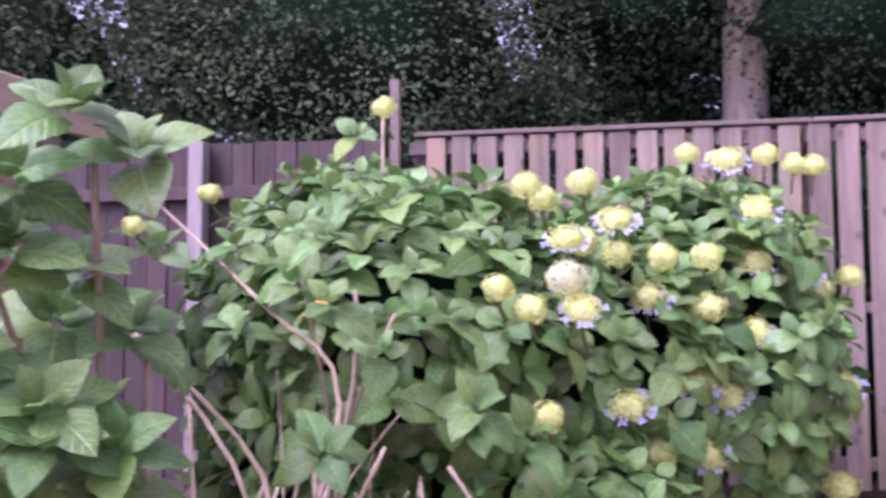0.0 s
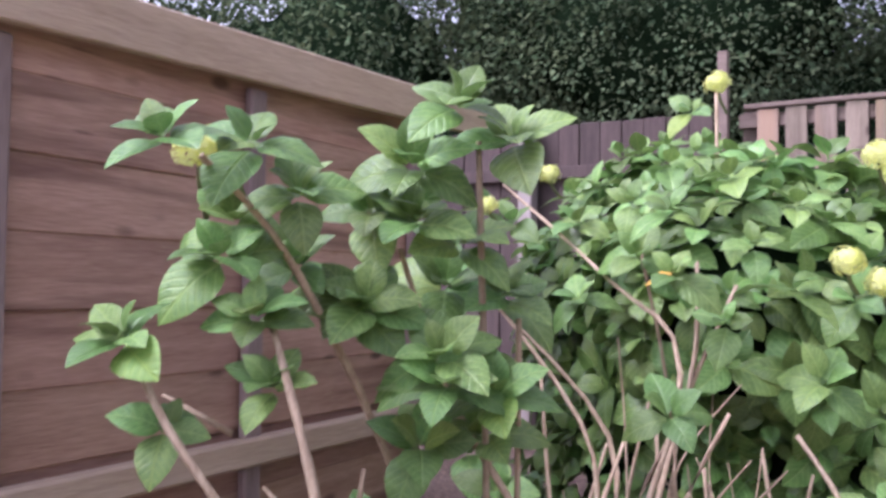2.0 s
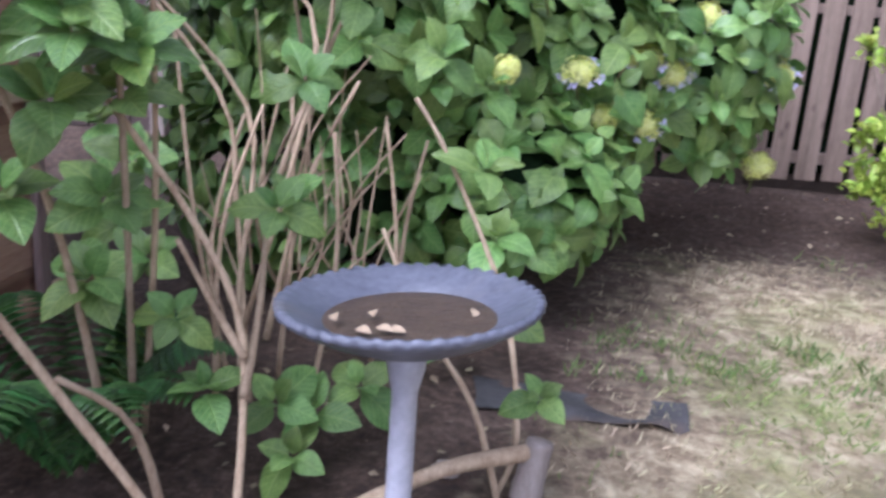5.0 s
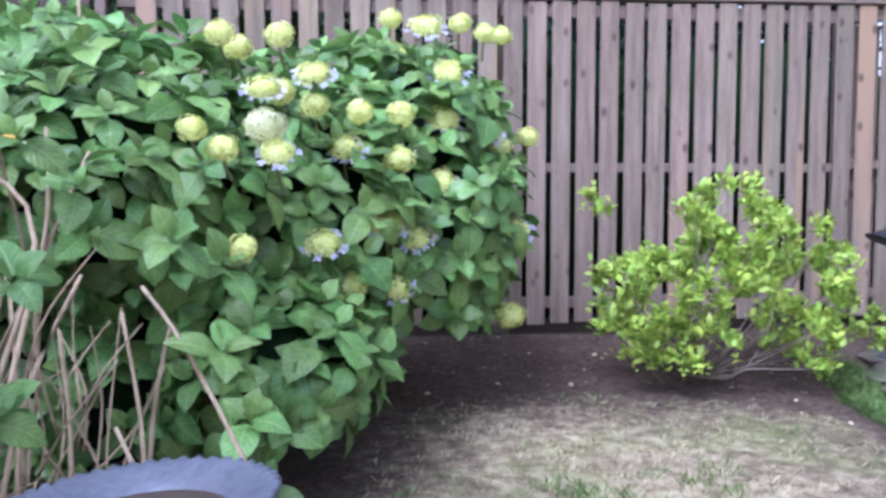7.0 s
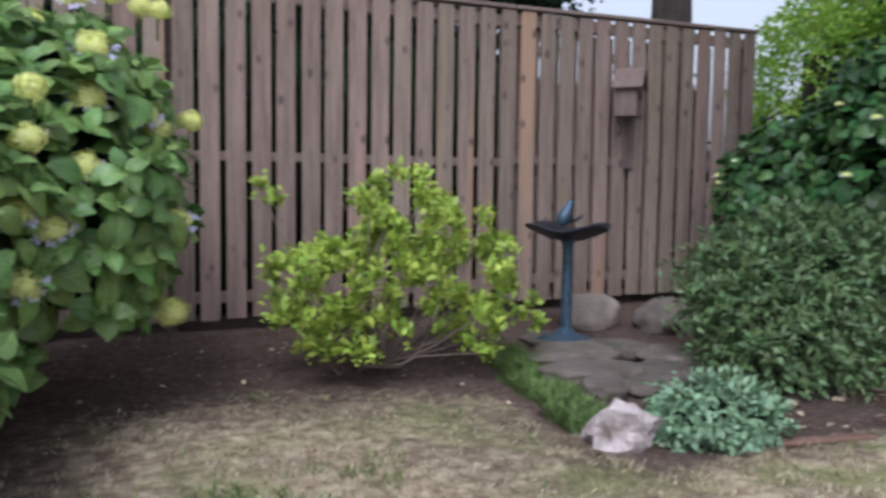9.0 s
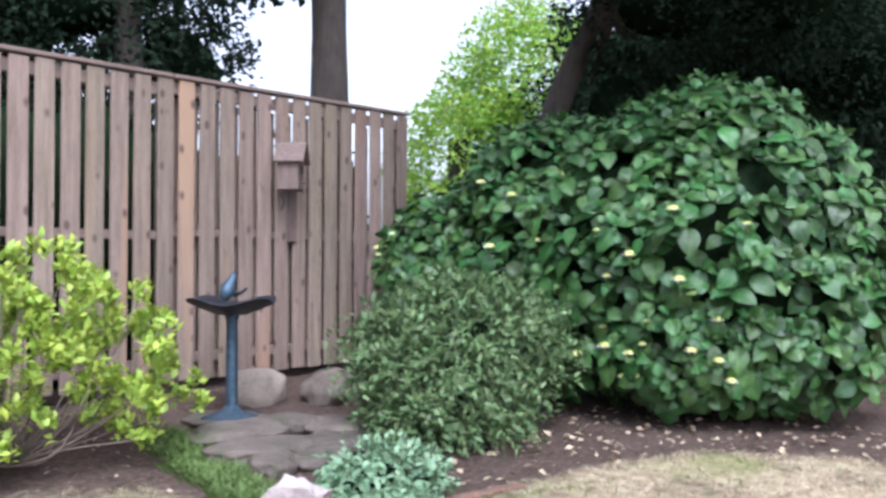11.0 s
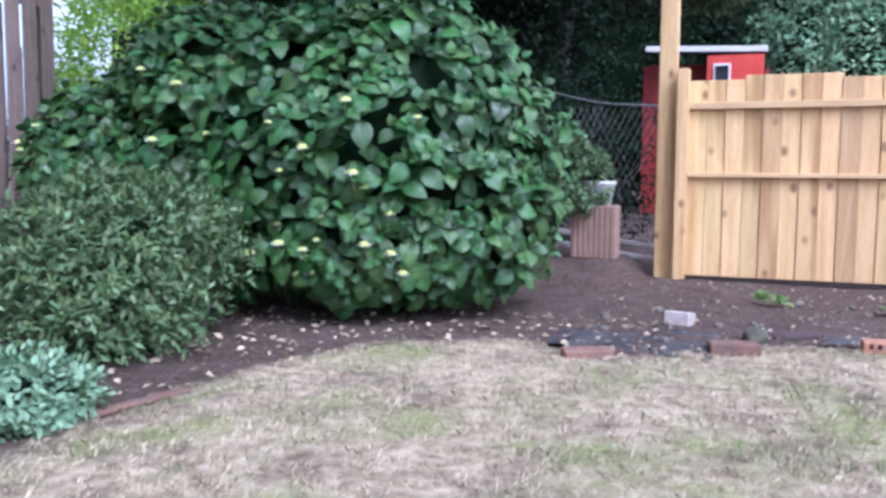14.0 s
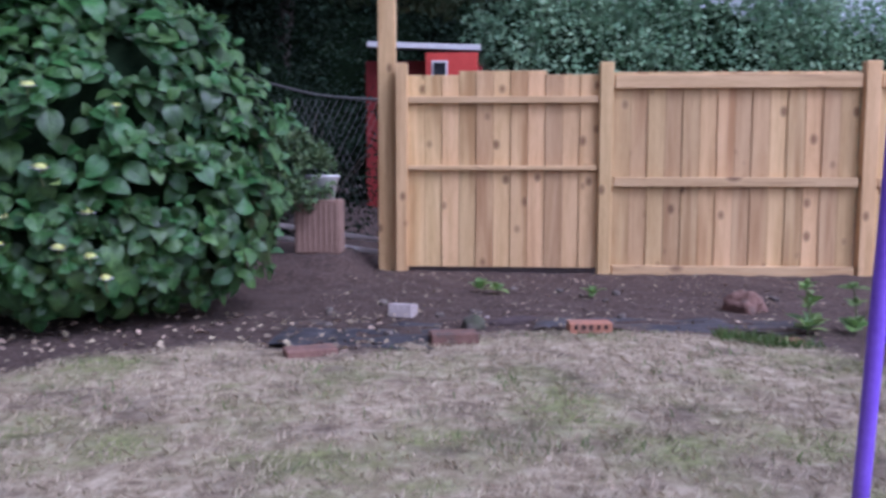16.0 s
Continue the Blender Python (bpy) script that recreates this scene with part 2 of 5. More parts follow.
M_IRONB = surface("dark_cast_iron", (0.015, 0.018, 0.025), (0.04, 0.045, 0.055), 20, 0.5, 0.4, 80, metal=0.5)
M_BIRDH = surface("grey_brown_box_wood", (0.1, 0.068, 0.058), (0.2, 0.145, 0.125), 6, 0.85, 0.4, 40, (6, 6, 1))
M_MEMB = surface("black_weed_membrane", (0.026, 0.024, 0.027), (0.075, 0.07, 0.075), 5, 0.6, 0.7, 60, spots=(0.1, 0.066, 0.047), spot_scale=3)
M_WIRE = surface("galvanised_wire", (0.11, 0.11, 0.105), (0.24, 0.235, 0.22), 20, 0.55, 0.1, metal=0.6)
M_PLANK = surface("grey_weathered_plank", (0.33, 0.29, 0.26), (0.55, 0.5, 0.46), 5, 0.85, 0.4, 40, (1, 8, 8))
M_CLAY = surface("brown_clay", (0.2, 0.12, 0.085), (0.33, 0.21, 0.15), 8, 0.85, 0.4, 60)
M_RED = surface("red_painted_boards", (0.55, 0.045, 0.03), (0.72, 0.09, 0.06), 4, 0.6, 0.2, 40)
# The same red paint, with the shade of the unlit walls in its colour.
M_RED_SHADED = surface("shaded_red_painted_boards", (0.2, 0.015, 0.012), (0.3, 0.03, 0.025), 4, 0.6, 0.2, 40)
M_WHITE = surface("white_painted_trim", (0.62, 0.6, 0.58), (0.8, 0.78, 0.76), 6, 0.6, 0.2, 40)
M_GLASS = surface("dark_window_pane", (0.01, 0.012, 0.015), (0.02, 0.022, 0.025), 6, 0.08, 0)
M_PURPLE = surface("violet_powder_coat", (0.2, 0.09, 0.62), (0.27, 0.14, 0.74), 10, 0.35, 0.1, 80)
M_LITTER = surface("dry_leaf_litter", (0.17, 0.12, 0.075), (0.5, 0.4, 0.27), 20, 0.8, 0.2, 80, vary=0.5, hue=0.02, island=True)
M_BLADE = surface("dry_grass_blade", (0.29, 0.23, 0.14), (0.57, 0.48, 0.33), 3, 0.8, 0, vary=0.4, hue=0.02, island=True, spots=(0.17, 0.22, 0.06), spot_scale=0.9)
M_GRASS = surface("green_grass_blade", (0.07, 0.125, 0.03), (0.17, 0.245, 0.065), 3, 0.7, 0, vary=0.35, hue=0.02, island=True, translucent=0.2)


# ---------------------------------------------------------------- building helpers
def mesh_of(name, verts, faces, material, smooth=False):
    me = bpy.data.meshes.new(name)
    verts = np.asarray(verts, dtype=np.float32)
    faces = np.asarray(faces, dtype=np.int32)
    me.vertices.add(len(verts))
    me.vertices.foreach_set("co", verts.ravel())
    k = faces.shape[1]
    me.loops.add(faces.size)
    me.loops.foreach_set("vertex_index", faces.ravel())
    me.polygons.add(len(faces))
    me.polygons.foreach_set("loop_start", np.arange(0, faces.size, k, dtype=np.int32))
    me.polygons.foreach_set("loop_total", np.full(len(faces), k, dtype=np.int32))
    me.update(calc_edges=True)
    if smooth:
        me.polygons.foreach_set("use_smooth", np.ones(len(faces), dtype=bool))
    me.materials.append(material)
    return me


def from_bm(name, bm, material, smooth=False):
    me = bpy.data.meshes.new(name)
    bmesh.ops.recalc_face_normals(bm, faces=bm.faces)
    bm.to_mesh(me)
    bm.free()
    if smooth:
        me.polygons.foreach_set("use_smooth", np.ones(len(me.polygons), dtype=bool))
    me.materials.append(material)
    return me


def part(name, me, parent, label="", m=None):
    """One mesh object under a thing or under a part."""
    ob = new(name, me)
    if parent is not None:
        ob.parent = parent
    if m is not None:
        ob.matrix_basis = m
    if label:
        ob["label"] = label
    return ob


def thing(name, at, label, category, group="", kind=""):
    ob = new(name)
    ob.empty_display_size = 0.1
    ob.location = at
    return tagged(ob, label, category, group, kind)


def board(name, size, material, bevel=0.004, wobble=0.0):
    """A bevelled board centred on its own middle."""
    bm = bmesh.new()
    bmesh.ops.create_cube(bm, size=1)
    for v in bm.verts:
        v.co = Vector((v.co.x * size[0], v.co.y * size[1], v.co.z * size[2]))
    if bevel:
        bmesh.ops.bevel(bm, geom=bm.edges[:], offset=bevel, segments=1, affect="EDGES", profile=0.7)
    if wobble:
        for v in bm.verts:
            v.co += Vector(noise.noise_vector(v.co * 3.0)) * wobble
    return from_bm(name, bm, material)


def tube(name, points, r0, r1, material, sides=7, knots=0.0):
    """A tapering round rod along points, smoothed."""
    p = np.array(points, dtype=float)
    if len(p) > 2:
        t = np.linspace(0, len(p) - 1, (len(p) - 1) * 4 + 1)
        q = []
        for s in t:
            i = min(int(s), len(p) - 2)
            f = s - i
            a, b, c, d = p[max(i - 1, 0)], p[i], p[i + 1], p[min(i + 2, len(p) - 1)]
            q.append(0.5 * (2 * b + (c - a) * f + (2 * a - 5 * b + 4 * c - d) * f * f + (3 * b - a - 3 * c + d) * f ** 3))
        p = np.array(q)
    n = len(p)
    tan = np.gradient(p, axis=0)
    tan /= np.linalg.norm(tan, axis=1)[:, None] + 1e-9
    ref = np.where(np.abs(tan[:, 2:3]) > 0.9, np.array([[1.0, 0, 0]]), np.array([[0, 0, 1.0]]))
    u = np.cross(tan, ref)
    u /= np.linalg.norm(u, axis=1)[:, None]
    w = np.cross(tan, u)
    r = np.linspace(r0, r1, n)
    if knots:
        r = r * (1 + knots * rng.uniform(-1, 1, n))
    a = np.linspace(0, 2 * np.pi, sides, endpoint=False)
    v = p[:, None] + r[:, None, None] * (np.cos(a)[None, :, None] * u[:, None] + np.sin(a)[None, :, None] * w[:, None])
    v = np.concatenate([v.reshape(-1, 3), p[:1], p[-1:]])
    f = []
    for i in range(n - 1):
        for j in range(sides):
            k = (j + 1) % sides
            f.append((i * sides + j, i * sides + k, (i + 1) * sides + k, (i + 1) * sides + j))
    for j in range(sides):
        k = (j + 1) % sides
        f.append((n * sides, n * sides, k, j))
        f.append((n * sides + 1, n * sides + 1, (n - 1) * sides + j, (n - 1) * sides + k))
    me = bpy.data.meshes.new(name)
    me.from_pydata([tuple(x) for x in v], [], [tuple(dict.fromkeys(x)) for x in f])
    me.polygons.foreach_set("use_smooth", np.ones(len(me.polygons), dtype=bool))
    me.materials.append(material)
    return me


def lathe(name, profile, material, sides=40, wave=None):
    """A turned body from (radius, height) pairs."""
    v, f = [], []
    for i, (r, z) in enumerate(profile):
        for j in range(sides):
            a = 2 * math.pi * j / sides
            rr, zz = (r, z) if wave is None else wave(i, r, z, a)
            v.append((rr * math.cos(a), rr * math.sin(a), zz))
    for i in range(len(profile) - 1):
        for j in range(sides):
            k = (j + 1) % sides
            f.append((i * sides + j, i * sides + k, (i + 1) * sides + k, (i + 1) * sides + j))
    return mesh_of(name, v, f, material, True)


def lump(name, radii, material, seed=0, rough=0.25, detail=3, flat=0.0, freq=1.6, smooth=True):
    """A weathered stone or other lumpy body on its own base."""
    bm = bmesh.new()
    bmesh.ops.create_icosphere(bm, subdivisions=detail, radius=1)
    off = Vector((seed * 7.3, seed * 3.1, seed * 1.7))
    for v in bm.verts:
        d = noise.fractal(v.co * freq + off, 0.8, 2.2, 4)
        c = v.co * (1 + rough * d)
        if flat:
            c.z = max(min(c.z, 1 - flat), -0.75)
        v.co = Vector((c.x * radii[0], c.y * radii[1], c.z * radii[2]))
    return from_bm(name, bm, material, smooth)


def unit(a):
    return a / (np.linalg.norm(a, axis=-1, keepdims=True) + 1e-9)


def frames_of(pos, way, normal, size):
    """Many poses at once: the piece's y along way, its z near normal."""
    y = unit(way)
    x = unit(np.cross(y, normal))
    z = np.cross(x, y)
    m = np.zeros((len(pos), 4, 4))
    s = np.asarray(size).reshape(-1, 1)
    m[:, :3, 0], m[:, :3, 1], m[:, :3, 2], m[:, :3, 3], m[:, 3, 3] = x * s, y * s, z * s, pos, 1
    return m


def plan_of(me, plan):
    """Each leaf's own length and breadth, for its veins."""
    a = me.attributes.new("leaf_plan", "FLOAT_VECTOR", "POINT")
    a.data.foreach_set("vector", np.asarray(plan, dtype=np.float32).ravel())
    return me


def swarm(name, piece, mats, material, smooth=True):
    """Many alike pieces joined into one mesh."""
    bv, bf = piece
    bv = np.asarray(bv, dtype=float)
    bf = np.asarray(bf, dtype=int)
    hv = np.concatenate([bv, np.ones((len(bv), 1))], axis=1)
    v = np.einsum("nij,kj->nki", mats, hv)[..., :3].reshape(-1, 3)
    f = (bf[None] + (np.arange(len(mats)) * len(bv))[:, None, None]).reshape(-1, bf.shape[1])
    return plan_of(mesh_of(name, v, f, material, smooth), np.tile(bv, (len(mats), 1)))


def leaf_piece(stations=6, width=0.34, droop=0.16, fold=0.09, wave=0.0, across=1, bulge=0.0):
    """A pointed oval leaf, one long, folded along its midrib, bulging to each side and drooping at the tip."""
    v, f = [], []
    k = 2 * across + 1
    for i in range(stations + 1):
        t = i / stations
        w = width * math.sin(math.pi * min(t ** 0.82, 1.0)) ** 0.68 * (1 - 0.35 * max(t - 0.62, 0)) if 0 < t < 1 else 0.012
        z = 0.1 * math.sin(t * 2.2) - droop * t * t
        for j in range(-across, across + 1):
            u = j / across
            rise = fold * abs(u) * w / width + bulge * math.sin(math.pi * abs(u)) * w + wave * abs(u) * math.sin(t * 17 + j)
            v.append((u * w, t, z + rise))
    for i in range(stations):
        for j in range(k - 1):
            a = i * k + j
            f.append((a, a + 1, a + k + 1, a + k))
    return v, f


LEAF = leaf_piece(7, 0.36, 0.14, 0.07, 0.006, 2, 0.1)
LEAF_B = leaf_piece(7, 0.37, 0.34, 0.03, 0.014, 2, 0.12)
LEAF_S = leaf_piece(3, 0.26, 0.2, 0.06)
LEAF_N = leaf_piece(3, 0.19, 0.15, 0.04)
CARD = ([(0, 0, 0), (0.32, 0.45, 0.06), (0, 1, -0.08), (-0.32, 0.45, 0.06)], [(0, 1, 2, 3)])
BLADE = ([(-0.045, 0, 0), (0.045, 0, 0), (0.035, 0.6, 0.06), (0.0, 1.0, 0.25)], [(0, 1, 2, 3)])


def rosette(at, axis, size, pairs=3, low=-12, high=52, turn=None):
    """Crossed pairs of leaves round a shoot tip: rows of place, way, normal, size."""
    axis = unit(np.asarray(axis, dtype=float))
    ref = np.array([1.0, 0, 0]) if abs(axis[0]) < 0.8 else np.array([0, 1.0, 0])
    u = unit(np.cross(axis, ref))
    w = np.cross(axis, u)
    a0 = rng.uniform(0, 6.28) if turn is None else turn
    out = []
    for k in range(pairs):
        t = k / max(pairs - 1, 1)
        el = radians(low + (high - low) * t + rng.uniform(-9, 9))
        for h in range(2):
            a = a0 + k * 1.57 + h * 3.1416 + rng.uniform(-0.25, 0.25)
            side = math.cos(a) * u + math.sin(a) * w
            way = math.cos(el) * side + math.sin(el) * axis
            nor = math.cos(el) * axis - math.sin(el) * side + rng.normal(0, 0.18, 3)
            out.append((np.asarray(at) + axis * 0.16 * size * (t - 0.6) + side * 0.06 * size, way, nor,
                        size * (1.05 - 0.45 * t) * rng.uniform(0.75, 1.15)))
    return out


def place_leaves(plant, rows, near, singles, leaf_mat, mass_mat, odd=None):
    """The leaves nearest to a spot of the plan as pieces of their own, all others joined."""
    pos = np.array([r[0] for r in rows])
    m = frames_of(pos, np.array([r[1] for r in rows]), np.array([r[2] for r in rows]), np.array([r[3] for r in rows]))
    base = np.array(plant.location)
    m[:, :3, 3] -= base
    order = np.argsort(np.linalg.norm(pos[:, :2] - np.array(near)[None], axis=1))
    kinds = [plan_of(mesh_of("leaf", *g, leaf_mat, True), g[0]) for g in (LEAF, LEAF_B)]
    if odd:
        kinds += [plan_of(mesh_of("leaf", *LEAF, o, True), LEAF[0]) for o in odd]
    for n, i in enumerate(order[:singles]):
        k = n % 2
        if odd and rng.random() < 0.013:
            k = 2 + int(rng.integers(len(odd)))
        part("leaf", kinds[k], plant, m=Matrix(m[i].tolist()))
    rest = order[singles:]
    if len(rest):
        half = rng.random(len(rest)) < 0.5
        for sel, piece in ((half, LEAF), (~half, LEAF_B)):
            ob = part("leaf_mass", swarm("leaf_mass", piece, m[rest[sel]], mass_mat), plant)
            tagged(ob, kind="stuff")


def lobes_points(lobes, spacing, floor=0.05, keep=None):
    """Shoot tips over a union of uneven ellipsoids: places and outward ways."""
    P, Nn = [], []
    for c, r in lobes:
        c, r = np.array(c), np.array(r)
        area = 4 * np.pi * (((r[0] * r[1]) ** 1.6 + (r[0] * r[2]) ** 1.6 + (r[1] * r[2]) ** 1.6) / 3) ** (1 / 1.6)
        n = int(area / spacing ** 2)
        i = np.arange(n) + 0.5
        ph, th = np.arccos(1 - 2 * i / n), np.pi * (1 + 5 ** 0.5) * i
        d = np.stack([np.cos(th) * np.sin(ph), np.sin(th) * np.sin(ph), np.cos(ph)], 1)
        d = unit(d + rng.normal(0, 0.09, d.shape))
        bumpy = np.array([1 + 0.16 * noise.noise(Vector(x * 2.3 + c)) for x in d])
        p = c + d * r * (bumpy * rng.uniform(0.86, 1.06, n))[:, None]
        nn = unit(d / r)
        ok = p[:, 2] > floor
        for c2, r2 in lobes:
            if c2 is not c and not np.allclose(c2, c):
                ok &= (((p - np.array(c2)) / np.array(r2)) ** 2).sum(1) > 0.78
        if keep is not None:
            ok &= keep(p)
        P.append(p[ok])
        Nn.append(nn[ok])
    return np.concatenate(P), np.concatenate(Nn)


def leafy_mass(lobes, density, leaf, piece, material, name="foliage", floor=0.02, layers=(0.8, 1.08), up=0.65):
    """Many small leaves in the outer layer of a union of uneven ellipsoids."""
    M = []
    for c, r in lobes:
        c, r = np.array(c), np.array(r)
        area = 4 * np.pi * (((r[0] * r[1]) ** 1.6 + (r[0] * r[2]) ** 1.6 + (r[1] * r[2]) ** 1.6) / 3) ** (1 / 1.6)
        n = int(area * density)
        d = unit(rng.normal(0, 1, (n, 3)))
        # leaves gather in sprays, with gaps between them
        g = unit(rng.normal(0, 1, (max(n // 26, 12), 3)))
        pick = g[rng.integers(len(g), size=n)]
        d = unit(np.where(rng.random((n, 1)) < 0.75, pick + rng.normal(0, 0.1, (n, 3)) * np.array((1, 1, 0.55)), d))
        bumpy = np.array([1 + 0.22 * noise.noise(Vector(x * 2.1 + c * 1.3)) for x in d])
        p = c + d * r * (bumpy * rng.uniform(layers[0], layers[1], n))[:, None]
        way = unit(d + rng.normal(0, 0.75, (n, 3)) + np.array([0, 0, -0.15]))
        nor = unit(d * 0.7 + rng.normal(0, 0.5, (n, 3)) + np.array([0, 0, up]))
        ok = p[:, 2] > floor
        M.append(frames_of(p[ok], way[ok], nor[ok], leaf * rng.uniform(0.6, 1.3, n)[ok]))
    return swarm(name, piece, np.concatenate(M), material, False)


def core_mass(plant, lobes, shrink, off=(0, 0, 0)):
    """Near-black lumps that stand for the shade inside a bush or crown, lobe by lobe, so that it does not read as
    hollow.
    """
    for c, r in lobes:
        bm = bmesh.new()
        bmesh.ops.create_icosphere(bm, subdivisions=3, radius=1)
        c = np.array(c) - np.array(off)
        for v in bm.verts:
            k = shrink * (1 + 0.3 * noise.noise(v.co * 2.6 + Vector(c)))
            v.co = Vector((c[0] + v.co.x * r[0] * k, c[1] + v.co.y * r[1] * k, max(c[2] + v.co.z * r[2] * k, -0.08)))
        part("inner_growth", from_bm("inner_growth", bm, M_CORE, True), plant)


def flower(plant, at, size, kind="mop", axis=(0, -0.6, 0.75)):
    """A hydrangea head: a round mop of florets, or a flat lacecap with a rim of larger ones."""
    base = Vector(plant.location)
    q = Vector(axis).normalized().to_track_quat("Z", "Y").to_matrix().to_4x4()
    n = 70 if kind != "lace" else 46
    floret = ([(0, 0, 0.02), (0.5, 0.12, 0.1), (0.55, 0.55, 0.0), (0.12, 0.5, 0.1),
               (-0.5, 0.12, 0.1), (-0.55, 0.55, 0.0), (-0.12, 0.5, 0.1), (-0.5, -0.12, 0.1), (-0.55, -0.55, 0), (-0.12, -0.5, 0.1),
               (0.5, -0.12, 0.1), (0.55, -0.55, 0), (0.12, -0.5, 0.1)],
              [(0, 1, 2, 3), (0, 6, 5, 4), (0, 7, 8, 9), (0, 12, 11, 10)])
    i = np.arange(n) + 0.5
    ph, th = np.arccos(1 - (1.55 if kind != "lace" else 0.9) * i / n), 2.39996 * i
    d = np.stack([np.cos(th) * np.sin(ph), np.sin(th) * np.sin(ph), np.cos(ph)], 1)
    squash = np.array([1, 1, 0.8 if kind != "lace" else 0.45])
    uneven = np.array([1 + 0.35 * noise.noise(Vector(x * 2.2) + Vector(at) * 9) for x in d])
    p = d * squash * size * 0.5 * (rng.uniform(0.78, 1.15, n) * uneven)[:, None]
    m = frames_of(p, unit(np.cross(d, np.array([0.3, 0.5, 0.81]))), d, size * 0.25 * rng.uniform(0.7, 1.25, n))
    at4 = Matrix.Translation(Vector(at) - base) @ q
    head = part("flower_head", swarm("flower_head", floret, m, {"mop": M_PETAL, "cream": M_CREAM, "lace": M_PETAL}[kind], False), plant,
                {"mop": "lime-yellow round flower head", "cream": "cream-white round flower head", "lace": "yellow lacecap flower head"}[kind], at4)
    bm = bmesh.new()
    bmesh.ops.create_icosphere(bm, subdivisions=2, radius=size * 0.3)
    for v in bm.verts:
        v.co.z *= 0.75 if kind != "lace" else 0.4
    part("flower_core", from_bm("flower_core", bm, {"cream": M_CREAM}.get(kind, M_PETAL), True), head)
    if kind == "lace":
        k = 11
        a = np.linspace(0, 6.28, k, endpoint=False) + rng.uniform(-0.2, 0.2, k)
        rim = np.stack([np.cos(a), np.sin(a), -0.1 + 0 * a], 1) * size * (0.56 + rng.uniform(-0.06, 0.1, (k, 1)))
        mm = frames_of(rim, np.stack([np.cos(a), np.sin(a), 0 * a], 1), np.tile([0, 0, 1.0], (k, 1)) + rng.normal(0, 0.2, (k, 3)), size * rng.uniform(0.18, 0.27, k))
        part("floret_ring", swarm("floret_ring", floret, mm, M_LILAC, False), head, "lilac and white outer florets")
    part("flower_stalk", tube("flower_stalk", [(0, 0, 0), (0, 0, -size * 0.8), (0.01, 0.02, -size * 1.7)], 0.004, 0.005, M_GSTEM, 5), head)


# ---------------------------------------------------------------- ground
LAWN = np.array([(0.2, -9), (0.16, 0.9), (0.26, 1.72), (0.38, 2.75), (0.5, 3.2), (0.95, 3.36), (1.43, 3.32), (1.9, 3.1), (2.2, 2.85),
                 (2.16, 2.35), (2.27, 1.82), (2.7, 1.88), (3.05, 1.85), (3.66, 1.8), (4.28, 1.58), (4.6, 0.98), (4.4, 0.7), (4.38, 0.45),
                 (4.7, 0.06), (4.9, -0.23), (5.0, -0.78), (4.9, -1.3), (4.66, -1.6), (4.3, -1.68), (4.2, -9)])


def lawn_distance(p):
    """How far each place lies inside the lawn's edge (negative: in the beds)."""
    a, b = LAWN, np.roll(LAWN, -1, axis=0)
    best = np.full(len(p), 1e9)
    inside = np.zeros(len(p), dtype=bool)
    for (x0, y0), (x1, y1) in zip(a, b):
        e = np.array([x1 - x0, y1 - y0])
        t = np.clip(((p - [x0, y0]) @ e) / (e @ e), 0, 1)
        best = np.minimum(best, np.linalg.norm(p - np.array([x0, y0]) - t[:, None] * e, axis=1))
        cross = (y0 > p[:, 1]) != (y1 > p[:, 1])
        xi = x0 + (p[:, 1] - y0) * (x1 - x0) / (y1 - y0 + 1e-12)
        inside ^= cross & (p[:, 0] < xi)
    return np.where(inside, best, -best)


def ground_z(x, y):
    """The lie of the land: a near-level lawn that rises a little to the back fence."""
    back = min(max((y - 3.0) / 1.2, 0), 1) * (1 if x < 6 else 0)
    near = 0.012 * noise.noise(Vector((x * 0.8, y * 0.8, 0))) if abs(x) < 12 and abs(y) < 12 else 0.0
    bank = min(max((x - 6.2) / 0.9, 0), 1) * min(max((y - 0.72) / 0.3, 0), 1)
    return -0.085 + 0.1 * back * back + 0.15 * bank * bank * (3 - 2 * bank) + near


def axis_steps(lo, hi, step, far):
    out = list(np.arange(lo, hi + 1e-6, step))
    d = step
    while out[-1] < far:
        d *= 1.5
        out.append(out[-1] + d)
    d = step
    while out[0] > -far:
        d *= 1.5
        out.insert(0, out[0] - d)
    return np.array(out)


xs, ys = axis_steps(-2.6, 8.4, 0.07, 400), axis_steps(-3.5, 5.2, 0.07, 400)
GX, GY = np.meshgrid(xs, ys, indexing="ij")
gp = np.stack([GX.ravel(), GY.ravel()], 1)
edge = lawn_distance(gp)
gz = np.array([ground_z(x, y) for x, y in gp])
rough = np.array([noise.fractal(Vector((x * 6, y * 6, 1)), 0.9, 2.1, 4) if -3 < x < 9 and -4 < y < 6 else 0 for x, y in gp])
gz = gz + rough * np.where(edge > 0, 0.005, 0.016)
nx, ny = len(xs), len(ys)
idx = np.arange(nx * ny).reshape(nx, ny)
gf = np.stack([idx[:-1, :-1], idx[1:, :-1], idx[1:, 1:], idx[:-1, 1:]], -1).reshape(-1, 4)


